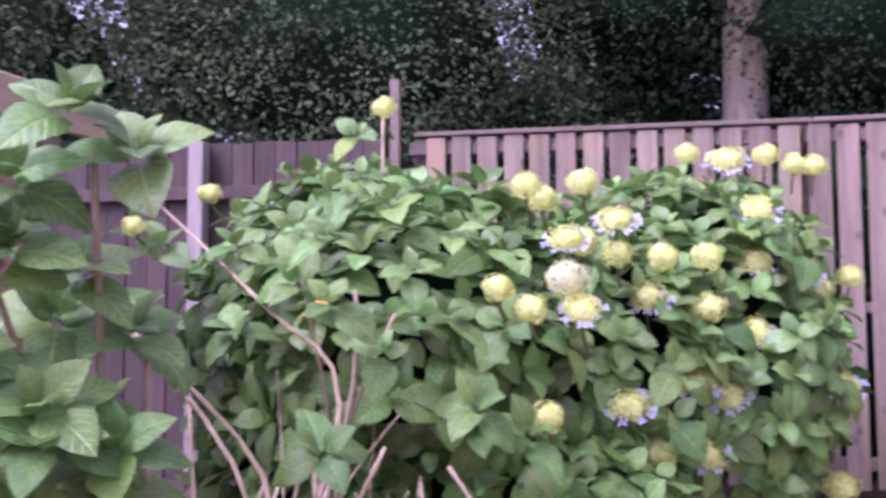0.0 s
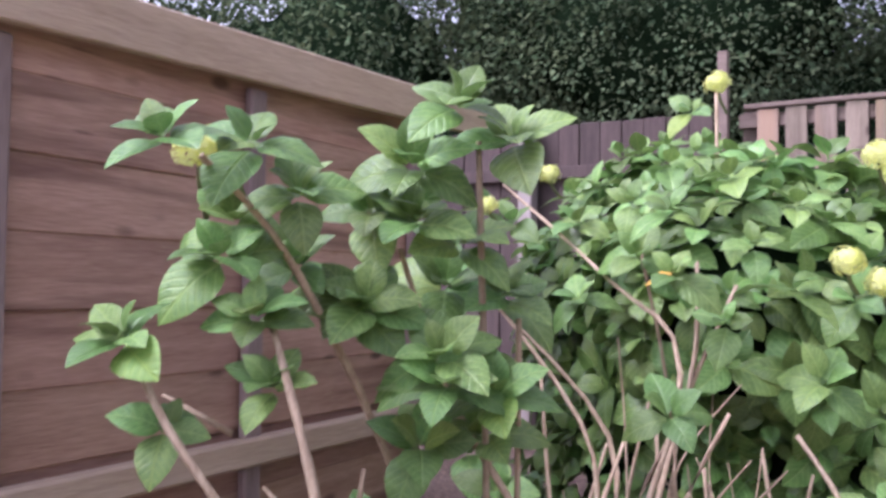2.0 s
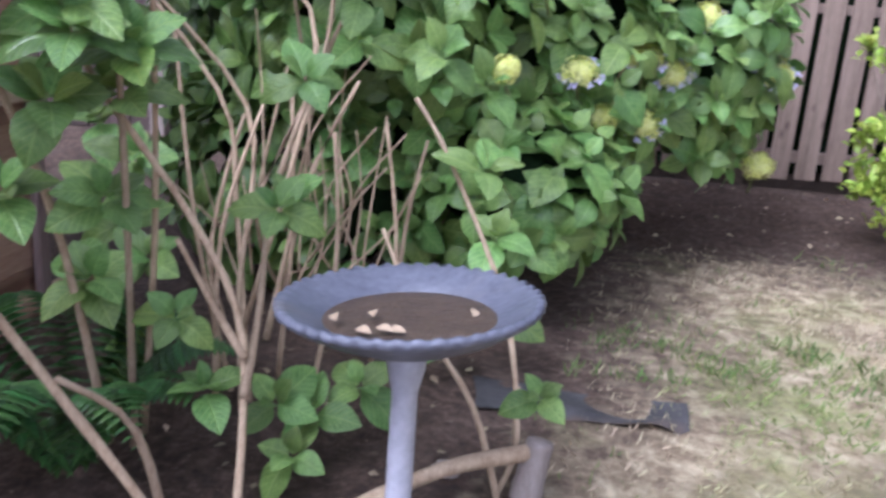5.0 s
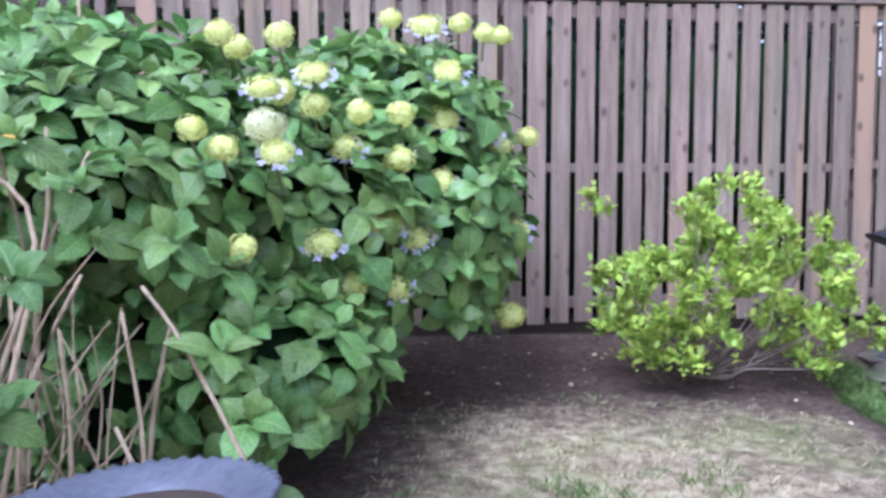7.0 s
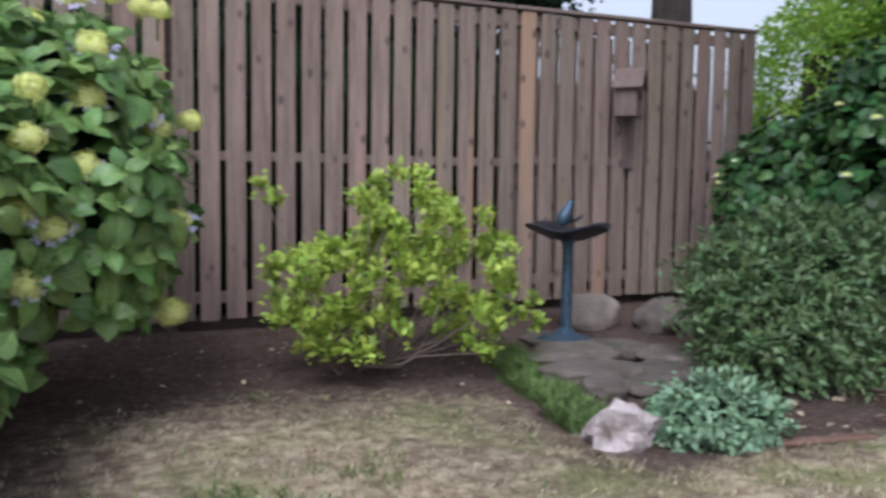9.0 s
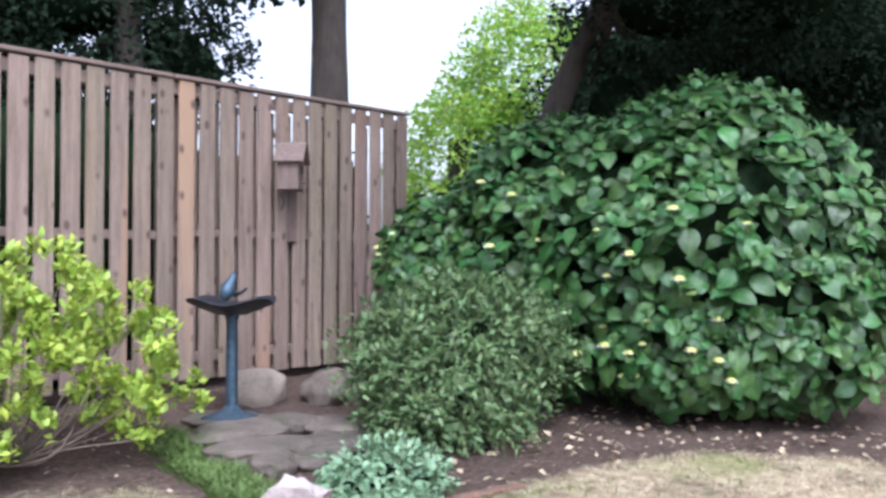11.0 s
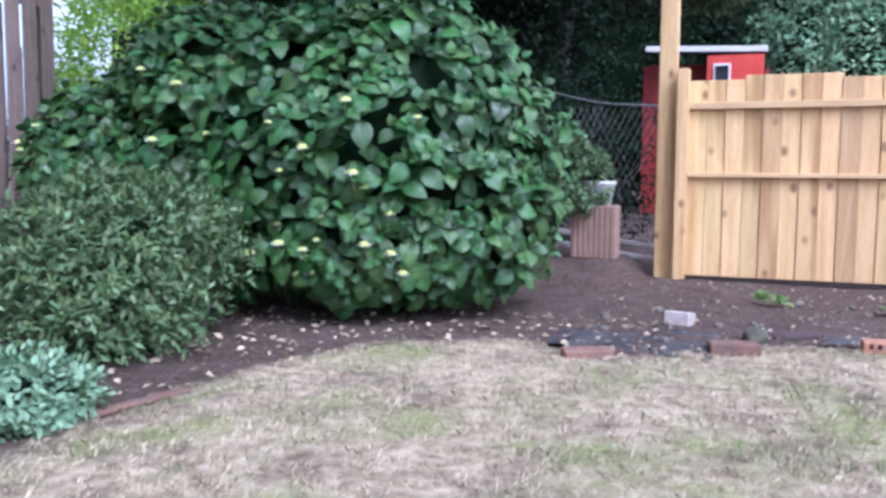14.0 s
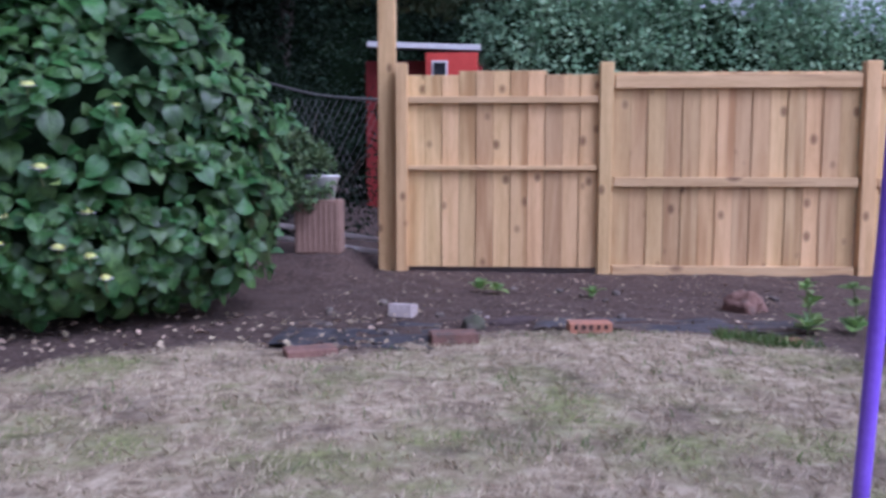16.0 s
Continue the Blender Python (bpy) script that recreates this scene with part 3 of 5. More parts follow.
def ground_material():
    m = bpy.data.materials.new("lawn_and_soil")
    m.use_nodes = True
    nt = m.node_tree
    N, L = nt.nodes, nt.links
    bs = N["Principled BSDF"]
    bs.inputs["Roughness"].default_value = 0.95
    co = N.new("ShaderNodeTexCoord")

    def ramp(scale, detail, stops, rough_=0.6):
        n = N.new("ShaderNodeTexNoise")
        n.inputs["Scale"].default_value, n.inputs["Detail"].default_value = scale, detail
        n.inputs["Roughness"].default_value = rough_
        L.new(co.outputs["Object"], n.inputs["Vector"])
        r = N.new("ShaderNodeValToRGB")
        while len(r.color_ramp.elements) < len(stops):
            r.color_ramp.elements.new(0.5)
        for el, (pos, col) in zip(r.color_ramp.elements, stops):
            el.position, el.color = pos, (*col, 1)
        L.new(n.outputs[0], r.inputs[0])
        return n.outputs[0], r.outputs[0]

    def mix(fac, a, b):
        x = N.new("ShaderNodeMix")
        x.data_type = "RGBA"
        if isinstance(fac, float):
            x.inputs[0].default_value = fac
        else:
            L.new(fac, x.inputs[0])
        L.new(a, x.inputs[6])
        L.new(b, x.inputs[7])
        return x.outputs[2]

    h1, straw = ramp(15, 9, [(0.3, (0.14, 0.095, 0.06)), (0.47, (0.36, 0.28, 0.175)), (0.66, (0.6, 0.5, 0.345))], 0.7)
    _, green = ramp(40, 6, [(0.3, (0.1, 0.13, 0.03)), (0.7, (0.31, 0.35, 0.1))])
    _, patch = ramp(1.7, 4, [(0.5, (0, 0, 0)), (0.66, (0.75, 0.75, 0.75))])
    lawn = mix(patch, straw, green)
    _, bare = ramp(3.1, 5, [(0.5, (0, 0, 0)), (0.68, (0.6, 0.6, 0.6))])
    h2, soil = ramp(34, 9, [(0.3, (0.02, 0.012, 0.009)), (0.5, (0.07, 0.042, 0.03)), (0.72, (0.2, 0.135, 0.1))], 0.72)
    lawn = mix(bare, lawn, soil)
    _, fleck = ramp(90, 2, [(0.68, (0, 0, 0)), (0.72, (0.7, 0.7, 0.7))])
    _, chips = ramp(55, 2, [(0.4, (0.2, 0.13, 0.09)), (0.7, (0.42, 0.32, 0.22))])
    soil = mix(fleck, soil, chips)
    _, dry = ramp(5, 7, [(0.46, (0, 0, 0)), (0.66, (0.35, 0.35, 0.35))], 0.7)
    _, crust = ramp(48, 5, [(0.35, (0.075, 0.05, 0.04)), (0.7, (0.25, 0.18, 0.145))])
    soil = mix(dry, soil, crust)
    at = N.new("ShaderNodeAttribute")
    at.attribute_name = "lawn"
    add = N.new("ShaderNodeMath")
    add.operation = "MULTIPLY_ADD"
    L.new(h1, add.inputs[0])
    add.inputs[1].default_value = 0.5
    L.new(at.outputs["Fac"], add.inputs[2])
    cut = N.new("ShaderNodeMapRange")
    cut.inputs[1].default_value, cut.inputs[2].default_value = 0.6, 0.9
    L.new(add.outputs[0], cut.inputs[0])
    L.new(mix(cut.outputs[0], soil, lawn), bs.inputs["Base Color"])
    b = N.new("ShaderNodeBump")
    b.inputs["Strength"].default_value, b.inputs["Distance"].default_value = 0.9, 0.02
    L.new(h2, b.inputs["Height"])
    L.new(b.outputs[0], bs.inputs["Normal"])
    return m


gme = mesh_of("ground", np.stack([gp[:, 0], gp[:, 1], gz], 1), gf, ground_material(), True)
gatt = gme.attributes.new("lawn", "FLOAT", "POINT")
trodden = np.clip((2.5 - gp[:, 0]) / 0.9, 0, 1) * np.clip((gp[:, 1] - 0.9) / 0.9, 0, 1)  # the strip in front of the bushes is worn bare
gatt.data.foreach_set("value", np.clip(0.5 + edge / (0.6 + 1.8 * trodden) - 0.16 * trodden, 0, 1).astype(np.float32))
tagged(new("ground", gme), "dry straw-coloured lawn with dark soil beds", "ground", kind="structure")


def blades(name, n, box, test, length, material, label, category, lean=0.55):
    p = np.stack([rng.uniform(box[0], box[1], n), rng.uniform(box[2], box[3], n)], 1)
    p = p[test(p)]
    n = len(p)
    z = np.array([ground_z(x, y) for x, y in p]) - 0.004
    a = rng.uniform(0, 6.283, n)
    side = np.stack([np.cos(a), np.sin(a), 0 * a], 1)
    way = unit(side * rng.uniform(0.3, 1.6, (n, 1)) * lean * 2 + np.array([0, 0, 1.0]))
    nor = np.cross(way, np.stack([-np.sin(a), np.cos(a), 0 * a], 1)) + rng.normal(0, 0.2, (n, 3))
    m = frames_of(np.column_stack([p, z]), way, nor, length * rng.uniform(0.5, 1.4, n))
    return tagged(new(name, swarm(name, BLADE, m, material, False)), label, category, kind="stuff")


def patchy(p):
    return np.array([noise.noise(Vector((x * 1.9, y * 1.9, 3.0))) for x, y in p])


blades("dry_grass", 210000, (0.1, 5.1, -2.6, 3.4), lambda p: (lawn_distance(p) > -0.03) & (patchy(p * 6.5) > -0.08) & (lawn_distance(p) > 0.75 * rng.random(len(p)) * ((p[:, 0] < 2.1) & (p[:, 1] > 1.2)) - 0.03), 0.026, M_BLADE,
       "short dry straw-coloured grass on the lawn", "grass", 0.9)
blades("green_grass", 14000, (0.1, 5.1, -2.6, 3.4), lambda p: (lawn_distance(p) > -0.02) & (patchy(p * 1.6 + 7.7) > 0.2), 0.032, M_GRASS,
       "patches of short green grass in the lawn", "grass")
blades("edge_grass", 2600, (0.3, 1.6, 1.7, 2.4), lambda p: (lawn_distance(p) > 0) & (np.abs(p[:, 1] - 2.0 - 0.12 * p[:, 0]) < 0.2) & (patchy(p * 3) > 0.0), 0.04, M_GRASS,
       "greener grass along the worn lawn strip", "grass")
blades("ground_cover", 16000, (2.15, 2.95, 2.3, 3.65), lambda p: np.abs(p[:, 0] - 2.36 - (p[:, 1] - 2.3) * 0.27) + 0.05 * patchy(p * 4) < 0.12, 0.05, M_GRASS,
       "low green ground cover beside the stepping slab", "ground cover", 1.1)
blades("verge_grass", 2200, (4.65, 5.1, -1.75, -1.2), lambda p: (lawn_distance(p) > -0.02) & (lawn_distance(p) < 0.13), 0.05, M_GRASS,
       "green grass tufts along the bed edge", "grass")


def litter(name, n, box, test, size, label):
    p = np.stack([rng.uniform(box[0], box[1], n), rng.uniform(box[2], box[3], n)], 1)
    p = p[test(p)]
    n = len(p)
    z = np.array([ground_z(x, y) for x, y in p]) + 0.016
    a = rng.uniform(0, 6.283, n)
    m = frames_of(np.column_stack([p, z]), np.stack([np.cos(a), np.sin(a), rng.normal(0, 0.25, n)], 1), np.tile([0, 0, 1.0], (n, 1)) + rng.normal(0, 0.35, (n, 3)), size * rng.uniform(0.4, 1.5, n))
    tagged(new(name, swarm(name, CARD, m, M_LITTER, False)), label, "leaf litter", kind="stuff")


litter("fallen_leaves", 900, (2.9, 5.4, 0.3, 2.6), lambda p: lawn_distance(p) < -0.02, 0.036, "pale dry fallen leaves scattered on the soil")
litter("bed_litter", 1300, (4.4, 7.2, -2.6, 0.9), lambda p: lawn_distance(p) < -0.02, 0.022, "small dry leaf scraps on the bare bed")
litter("back_litter", 700, (-1.0, 2.6, 0.7, 4.2), lambda p: lawn_distance(p) < 0.0, 0.024, "dry leaf scraps under the shrubs")


# ---------------------------------------------------------------- slatted back fence
FY = 4.3
fence = thing("slatted_fence", (0, FY, 0), "weathered wooden slatted fence with upright boards", "fence", kind="structure")
PITCH = 0.1365
slat = board("slat", (0.1, 0.02, 1.73), M_FENCE, 0.003)


def fence_top(x):
    return 1.84 + 0.012 * max(x - 2.0, 0)


def gap_x(k):
    """The middle of the k-th gap along the fence."""
    return 1.45 + 0.1337 * min(k, 9) + 0.1385 * max(k - 9, 0)


for k in range(-16, 27):
    x = (gap_x(k) + gap_x(k + 1)) / 2
    dz = fence_top(x) - 1.84
    part("slat", slat, fence, m=pose(x + rng.normal(0, 0.002), 0.01, 0.945 + dz * 0.5 + rng.normal(0, 0.004), 0, 0, rng.normal(0, 0.5)) @ Matrix.Diagonal((1, 1, 1 + dz / 1.73, 1)))
back_slat = board("back_slat", (0.1, 0.018, 1.66), M_FENCE, 0.003)
for k in range(13, 27):
    part("back_slat", back_slat, fence, m=pose(gap_x(k) + rng.normal(0, 0.004), 0.074, 0.9 - (0.25 if k in (23, 25) else 0), 0, 0, rng.normal(0, 0.5)))
for z, h in ((1.76, 0.07), (0.925, 0.05), (0.19, 0.06)):
    for i in range(3):
        part("rail", board("rail", (1.94, 0.04, h), M_FENCE_RAIL), fence, m=pose(0.205 + i * 1.958, 0.042, z + 0.012 * max(i - 1, 0) * 1.5))
for i in range(3):
    xa = -0.735 + i * 1.96
    za, zb = fence_top(xa), fence_top(xa + 1.95)
    part("cap", board("cap", (1.953, 0.085, 0.024), M_FENCE_RAIL), fence, "flat wooden capping strip",
         pose(xa + 0.977, 0.03, (za + zb) / 2 - 0.012, 0, -math.degrees(math.atan2(zb - za, 1.95)), 0))
for x in (-0.72, 1.2, 3.2, 5.15):
    part("post", board("post", (0.075, 0.075, 1.9), M_FENCE_RAIL), fence, m=pose(x, 0.135, 0.87))

corner_post = thing("corner_post", (-0.83, FY - 0.02, 0), "slim tall weathered post at the fence corner", "fence post")
part("shaft", board("shaft", (0.05, 0.05, 2.2), M_FENCE_RAIL), corner_post, m=pose(0, 0, 1.02))

old = thing("old_fence", (0, FY, 0), "dark brown stained close-boarded fence", "fence", kind="structure")
ob_ = board("board", (0.118, 0.02, 1.8), M_OLD, 0.003)
for k in range(20):
    part("board", ob_, old, m=pose(-0.95 - k * 0.122, 0.02 + 0.006 * (k % 2), 0.92 + rng.normal(0, 0.004)))
part("rail", board("rail", (2.5, 0.04, 0.07), M_OLD), old, m=pose(-2.1, -0.012, 1.55))
pale = thing("pale_post", (-1.9, FY - 0.06, 0), "pale grey timber fence post", "fence post")
part("shaft", board("shaft", (0.085, 0.085, 1.9), M_OLDPOST, 0.006), pale, m=pose(0, 0, 0.87))

# bird box on the fence
bx = thing("bird_box", (3.93, FY - 0.13, 1.22), "grey-brown wooden bird box hung sideways on the fence", "bird box")
bx.rotation_euler = (0, 0, radians(38))
part("body", board("body", (0.17, 0.14, 0.17), M_BIRDH, 0.006), bx, m=pose(0, 0, 0.085))
bm = bmesh.new()
vs = [bm.verts.new(c) for c in ((-0.085, -0.07, 0), (0.085, -0.07, 0), (0, -0.07, 0.1), (-0.085, 0.07, 0), (0.085, 0.07, 0), (0, 0.07, 0.1))]
for f in ((0, 1, 2), (3, 5, 4), (0, 3, 4, 1), (1, 4, 5, 2), (2, 5, 3, 0)):
    bm.faces.new([vs[i] for i in f])
part("gable", from_bm("gable", bm, M_BIRDH), bx, m=pose(0, 0, 0.17))
for s in (-1, 1):
    part("roof_board", board("roof_board", (0.17, 0.19, 0.014), M_BIRDH), bx, m=pose(s * 0.06, -0.01, 0.235, 0, s * 49, 0))
bm = bmesh.new()
bmesh.ops.create_cone(bm, cap_ends=True, segments=20, radius1=0.028, radius2=0.028, depth=0.02)
part("entrance_hole", from_bm("entrance_hole", bm, M_HOLE), bx, m=pose(0, -0.068, 0.13, 90, 0, 0))
part("perch", tube("perch", [(0, -0.07, 0.05), (0, -0.13, 0.05)], 0.006, 0.006, M_BIRDH, 6), bx)
part("backboard", board("backboard", (0.07, 0.016, 0.52), M_BIRDH), bx, m=pose(0, 0, 0, 0, 0, -38) @ pose(0.11, 0.118, -0.06))
part("hook", tube("hook", [(-0.03, 0.06, -0.02), (-0.035, 0.03, -0.07), (-0.025, 0.05, -0.12)], 0.006, 0.005, M_IRONB, 6), bx)

# ---------------------------------------------------------------- shed
shed = thing("shed", (-1.2, 0.6, 0), "brown-stained timber shed with horizontal cladding", "shed")
SY0, SY1 = -1.4, 1.97


def eave(y):
    return 1.335 + (y - 0.75) * 0.042


n_row = 11
part("wall_head", board("wall_head", (0.02, SY1 - SY0, 0.2), M_SHED, 0.003), shed, m=pose(-0.005, (SY0 + SY1) / 2 - 0.6, eave(0.3) - 0.06, math.degrees(math.atan(0.04)), 0, 0))
for i in range(n_row):
    z0 = -0.08 + i * 0.135
    segs = ((SY0, 0.62), (0.62, SY1))
    for a, b in segs:
        part("plank", board("plank", (0.018, b - a - 0.004, 0.148), M_SHED, 0.003, 0.004), shed, m=pose(-0.006 + rng.normal(0, 0.002), (a + b) / 2 - 0.6, z0 + 0.07, 0, -1.3, 0))
for i in range(n_row):
    part("end_plank", board("end_plank", (1.9, 0.018, 0.148), M_SHED, 0.003), shed, m=pose(-0.97, SY1 - 0.6 - 0.012, -0.08 + i * 0.135 + 0.07))
part("back_wall", board("back_wall", (0.03, 3.6, 1.25), M_SHED), shed, m=pose(-1.95, -0.2, 0.55))
part("near_wall", board("near_wall", (1.9, 0.03, 1.15), M_SHED), shed, m=pose(-0.97, SY0 - 0.6, 0.5))
for y in (-0.62, 0.62, 1.235, 1.9):
    part("batten", board("batten", (0.024, 0.052, eave(y) + 0.06), M_BATTEN, 0.004), shed, "faded upright batten", pose(0.022, y - 0.6, (eave(y) - 0.08) / 2))
part("rail", board("rail", (0.035, SY1 - SY0 - 0.1, 0.062), M_SHEDTRIM, 0.006, 0.003), shed, "worn lighter horizontal rail", pose(0.034, (SY0 + SY1) / 2 - 0.6, 0.545))
tilt = math.degrees(math.atan(0.04))
part("fascia", board("fascia", (0.024, 3.8, 0.1), M_SHEDTRIM, 0.004), shed, "sun-bleached sloping fascia board", pose(0.05, 0.4 - 0.6 + 0.05, eave(0.45) + 0.05, tilt, 0, 0))
part("roof", board("roof", (2.1, 3.95, 0.016), M_FELT, 0.004), shed, "dark felted roof", pose(-1.02, 0.4 - 0.6 + 0.05, eave(0.45) + 0.088, tilt, 0, 0))
part("plinth", board("plinth", (0.03, 3.6, 0.08), M_SHED), shed, m=pose(0.0, -0.2, -0.07))

# ---------------------------------------------------------------- new pine fence
NX = 7.32
pine_panel = board("pine_board", (0.02, 0.118, 1.44), M_PINE, 0.003)


def pine_fence(name, y0, y1, low, top, rails, extra):
    f = thing(name, (NX, (y0 + y1) / 2, 0), "new light pine close-boarded fence panel", "fence panel", "panels of the new fence")
    n = max(int(round(abs(y1 - y0) / 0.124)), 1)
    w = (y1 - y0) / n
    for i in range(n):
        h = (top + (extra if n // 4 < i < n * 0.66 else 0.0)) - low
        part("board", pine_panel, f, m=pose(0.012 + 0.004 * (i % 2), -(y1 - y0) / 2 + (i + 0.5) * w, low + h / 2, 0, 0, 3.5 + rng.normal(0, 0.6)) @ Matrix.Diagonal((1, abs(w) * 1.06 / 0.118, h / 1.44, 1)))
    for z, t in rails:
        part("rail", board("rail", (0.035, abs(y1 - y0), t), M_PINERAIL, 0.004, 0.002), f, m=pose(-0.022, 0, z))
    return f


pine_fence("pine_fence_panel", 0.49, -0.915, -0.045, 1.385, ((1.2, 0.05), (0.7, 0.035)), 0.03)
pine_fence("pine_fence_panel", -1.03, -2.79, -0.09, 1.4, ((1.33, 0.1), (0.6, 0.07), (-0.06, 0.08)), 0.0)
pine_fence("pine_fence_panel", -2.93, -4.7, -0.09, 1.4, ((1.33, 0.1), (0.6, 0.07), (-0.06, 0.08)), 0.0)
for y, h, w, x in ((0.535, 1.47, 0.085, NX), (-0.97, 1.47, 0.1, NX), (-2.86, 1.47, 0.11, NX), (-4.76, 1.47, 0.1, NX)):
    p_ = thing("pine_post", (x - 0.01, y, -0.15), "square new pine fence post", "fence post", "posts of the new fence")
    part("shaft", board("shaft", (0.095, w, h + 0.15), M_PINE, 0.006), p_, m=pose(0, 0, (h + 0.15) / 2))
p_ = thing("tall_pine_post", (NX + 0.12, 0.66, -0.12), "taller new pine post at the fence end", "fence post")
part("shaft", board("shaft", (0.12, 0.13, 2.14), M_PINE, 0.006), p_, m=pose(0, 0, 1.07))
part("gravel_board", board("gravel_board", (0.03, 1.8, 0.1), M_OLD), None, m=pose(NX + 0.02, -1.9, -0.14))
tagged(bpy.data.objects["gravel_board"], "dark rough timber edging under the fence", "board")

# ---------------------------------------------------------------- wire fence, planter and far shed
wire = thing("chain_link_fence", (8.3, 1.5, 0), "sagging old galvanised chain-link fence", "fence")
part("top_wire", tube("top_wire", [(0.05, -0.75, 1.28), (0.1, -0.1, 1.33), (0.15, 0.55, 1.5)], 0.012, 0.012, M_WIRE, 6), wire, "slack top wire")
for k in range(26):
    y = -0.75 + k * 0.06
    for s in (-1, 1):
        ye = y + s * 0.62
        if -0.8 < ye < 0.8:
            part("mesh_wire", tube("mesh_wire", [(0.08, y, 0.05), (0.1, ye, 1.3)], 0.0022, 0.0022, M_WIRE, 3), wire)
for y in (-0.78, 0.62):
    part("post", tube("post", [(0.12, y, -0.1), (0.12, y, 1.45)], 0.022, 0.022, M_OLD, 8), wire)
for i, (z0, z1) in enumerate(((0.0, 0.13), (-0.08, 0.03))):
    pk = thing("loose_plank", (7.75 - i * 0.08, 1.25, 0), "grey weathered plank lying on its edge", "plank", "planks by the wire fence")
    part("board", board("board", (0.03, 1.25, 0.04), M_PLANK, 0.005), pk, m=pose(0, 0, 0.12 + (z0 + z1) / 2, 8, 0, 0))
pl = thing("clay_planter", (7.2, 1.14, ground_z(7.2, 1.14)), "ridged brown clay block standing on end", "planter")
part("body", board("body", (0.2, 0.34, 0.4), M_CLAY, 0.01), pl, m=pose(0, 0, 0.2))
for k in range(8):
    part("rib", board("rib", (0.02, 0.018, 0.38), M_CLAY, 0.003), pl, m=pose(-0.095, -0.14 + k * 0.04, 0.2))
tub = thing("white_tub", (7.22, 1.12, ground_z(7.2, 1.14) + 0.398), "small white plastic tub with trailing leaves", "plant pot")
part("pot", lathe("pot", [(0.0, 0.0), (0.085, 0.0), (0.12, 0.16), (0.128, 0.165), (0.128, 0.18), (0.112, 0.18), (0.1, 0.14), (0.0, 0.13)], M_WHITE, 28), tub)
part("foliage", leafy_mass([((-0.06, 0.2, 0.2), (0.22, 0.28, 0.28))], 2600, 0.05, LEAF_S, M_SHRUB, floor=-0.2), tub)

play = thing("red_playhouse", (14.4, 0.8, -0.1), "bright red painted timber playhouse with white roof edge", "playhouse")
part("front_wall", board("front_wall", (0.06, 0.78, 2.5), M_RED), play, m=pose(-0.4, -0.3, 1.25))
# Side and back walls carry their shade in the darker red.
part("side_wall", board("side_wall", (0.06, 1.0, 2.45), M_RED_SHADED), play, "red side wall, shade put into its colour", pose(0.0, 0.55, 1.2))
part("back_wall", board("back_wall", (1.6, 0.06, 2.3), M_RED_SHADED), play, m=pose(0.4, -0.73, 1.15))
part("roof", board("roof", (1.4, 1.7, 0.05), M_FELT), play, m=pose(0.3, 0.12, 2.66, 2, -6, 0))
part("roof_edge", board("roof_edge", (0.05, 1.7, 0.08), M_WHITE), play, "white roof edging", pose(-0.42, 0.12, 2.6, 2, 0, 0))
win = part("window", board("window", (0.03, 0.24, 0.36), M_WHITE), play, m=pose(-0.44, -0.12, 2.2))
part("pane", board("pane", (0.02, 0.18, 0.3), M_GLASS, 0.0), win, m=pose(-0.012, 0, 0))

# ---------------------------------------------------------------- bird baths
bath = thing("bird_bath", (0.0, 0.965, -0.08), "blue-grey resin bird bath on a pale pedestal", "bird bath")


def rope(i, r, z, a):
    return (r + (0.0035 * math.sin(a * 46) if i in (6, 7, 8) else 0), z + (0.003 * math.sin(a * 46 + 0.8) if i in (6, 7, 8) else 0))


BZ = 0.475
part("bowl", lathe("bowl", [(0.03, -0.075), (0.06, -0.07), (0.1, -0.055), (0.155, -0.03), (0.185, -0.012), (0.197, -0.004), (0.204, 0.002),
                            (0.204, 0.01), (0.198, 0.013), (0.186, 0.008), (0.165, -0.004), (0.135, -0.018), (0.13, -0.026), (0.08, -0.036), (0.0, -0.038)],
                   M_BATH, 150, rope), bath, m=pose(0, 0, BZ, -2, -4, 0))
part("sediment", lathe("sediment", [(0.136, -0.02), (0.13, -0.0185), (0.07, -0.02), (0.0, -0.02)], M_DIRT, 40), bath, "wet brown sediment", pose(0, 0, BZ, -2, -4, 0))
part("pedestal", lathe("pedestal", [(0.0, 0.0), (0.12, 0.0), (0.12, 0.02), (0.07, 0.045), (0.03, 0.07), (0.022, 0.1), (0.021, 0.33), (0.03, 0.37), (0.034, 0.4), (0.0, 0.405)], M_POLE, 28), bath, "pale grey pedestal")
for i in range(6):
    a, r = rng.uniform(0, 6.28), rng.uniform(0.05, 0.125)
    lf = thing("dead_leaf", (r * math.cos(a), 0.965 + r * math.sin(a), BZ - 0.08 - 0.012), "curled tan dead leaf in the bird bath", "leaf", "leaves in the bird bath")
    part("blade", mesh_of("blade", *LEAF_S, M_LITTER, True), lf, m=pose(0, 0, 0, 10, 20, math.degrees(a)) @ Matrix.Diagonal((0.032, 0.032, 0.032, 1)))

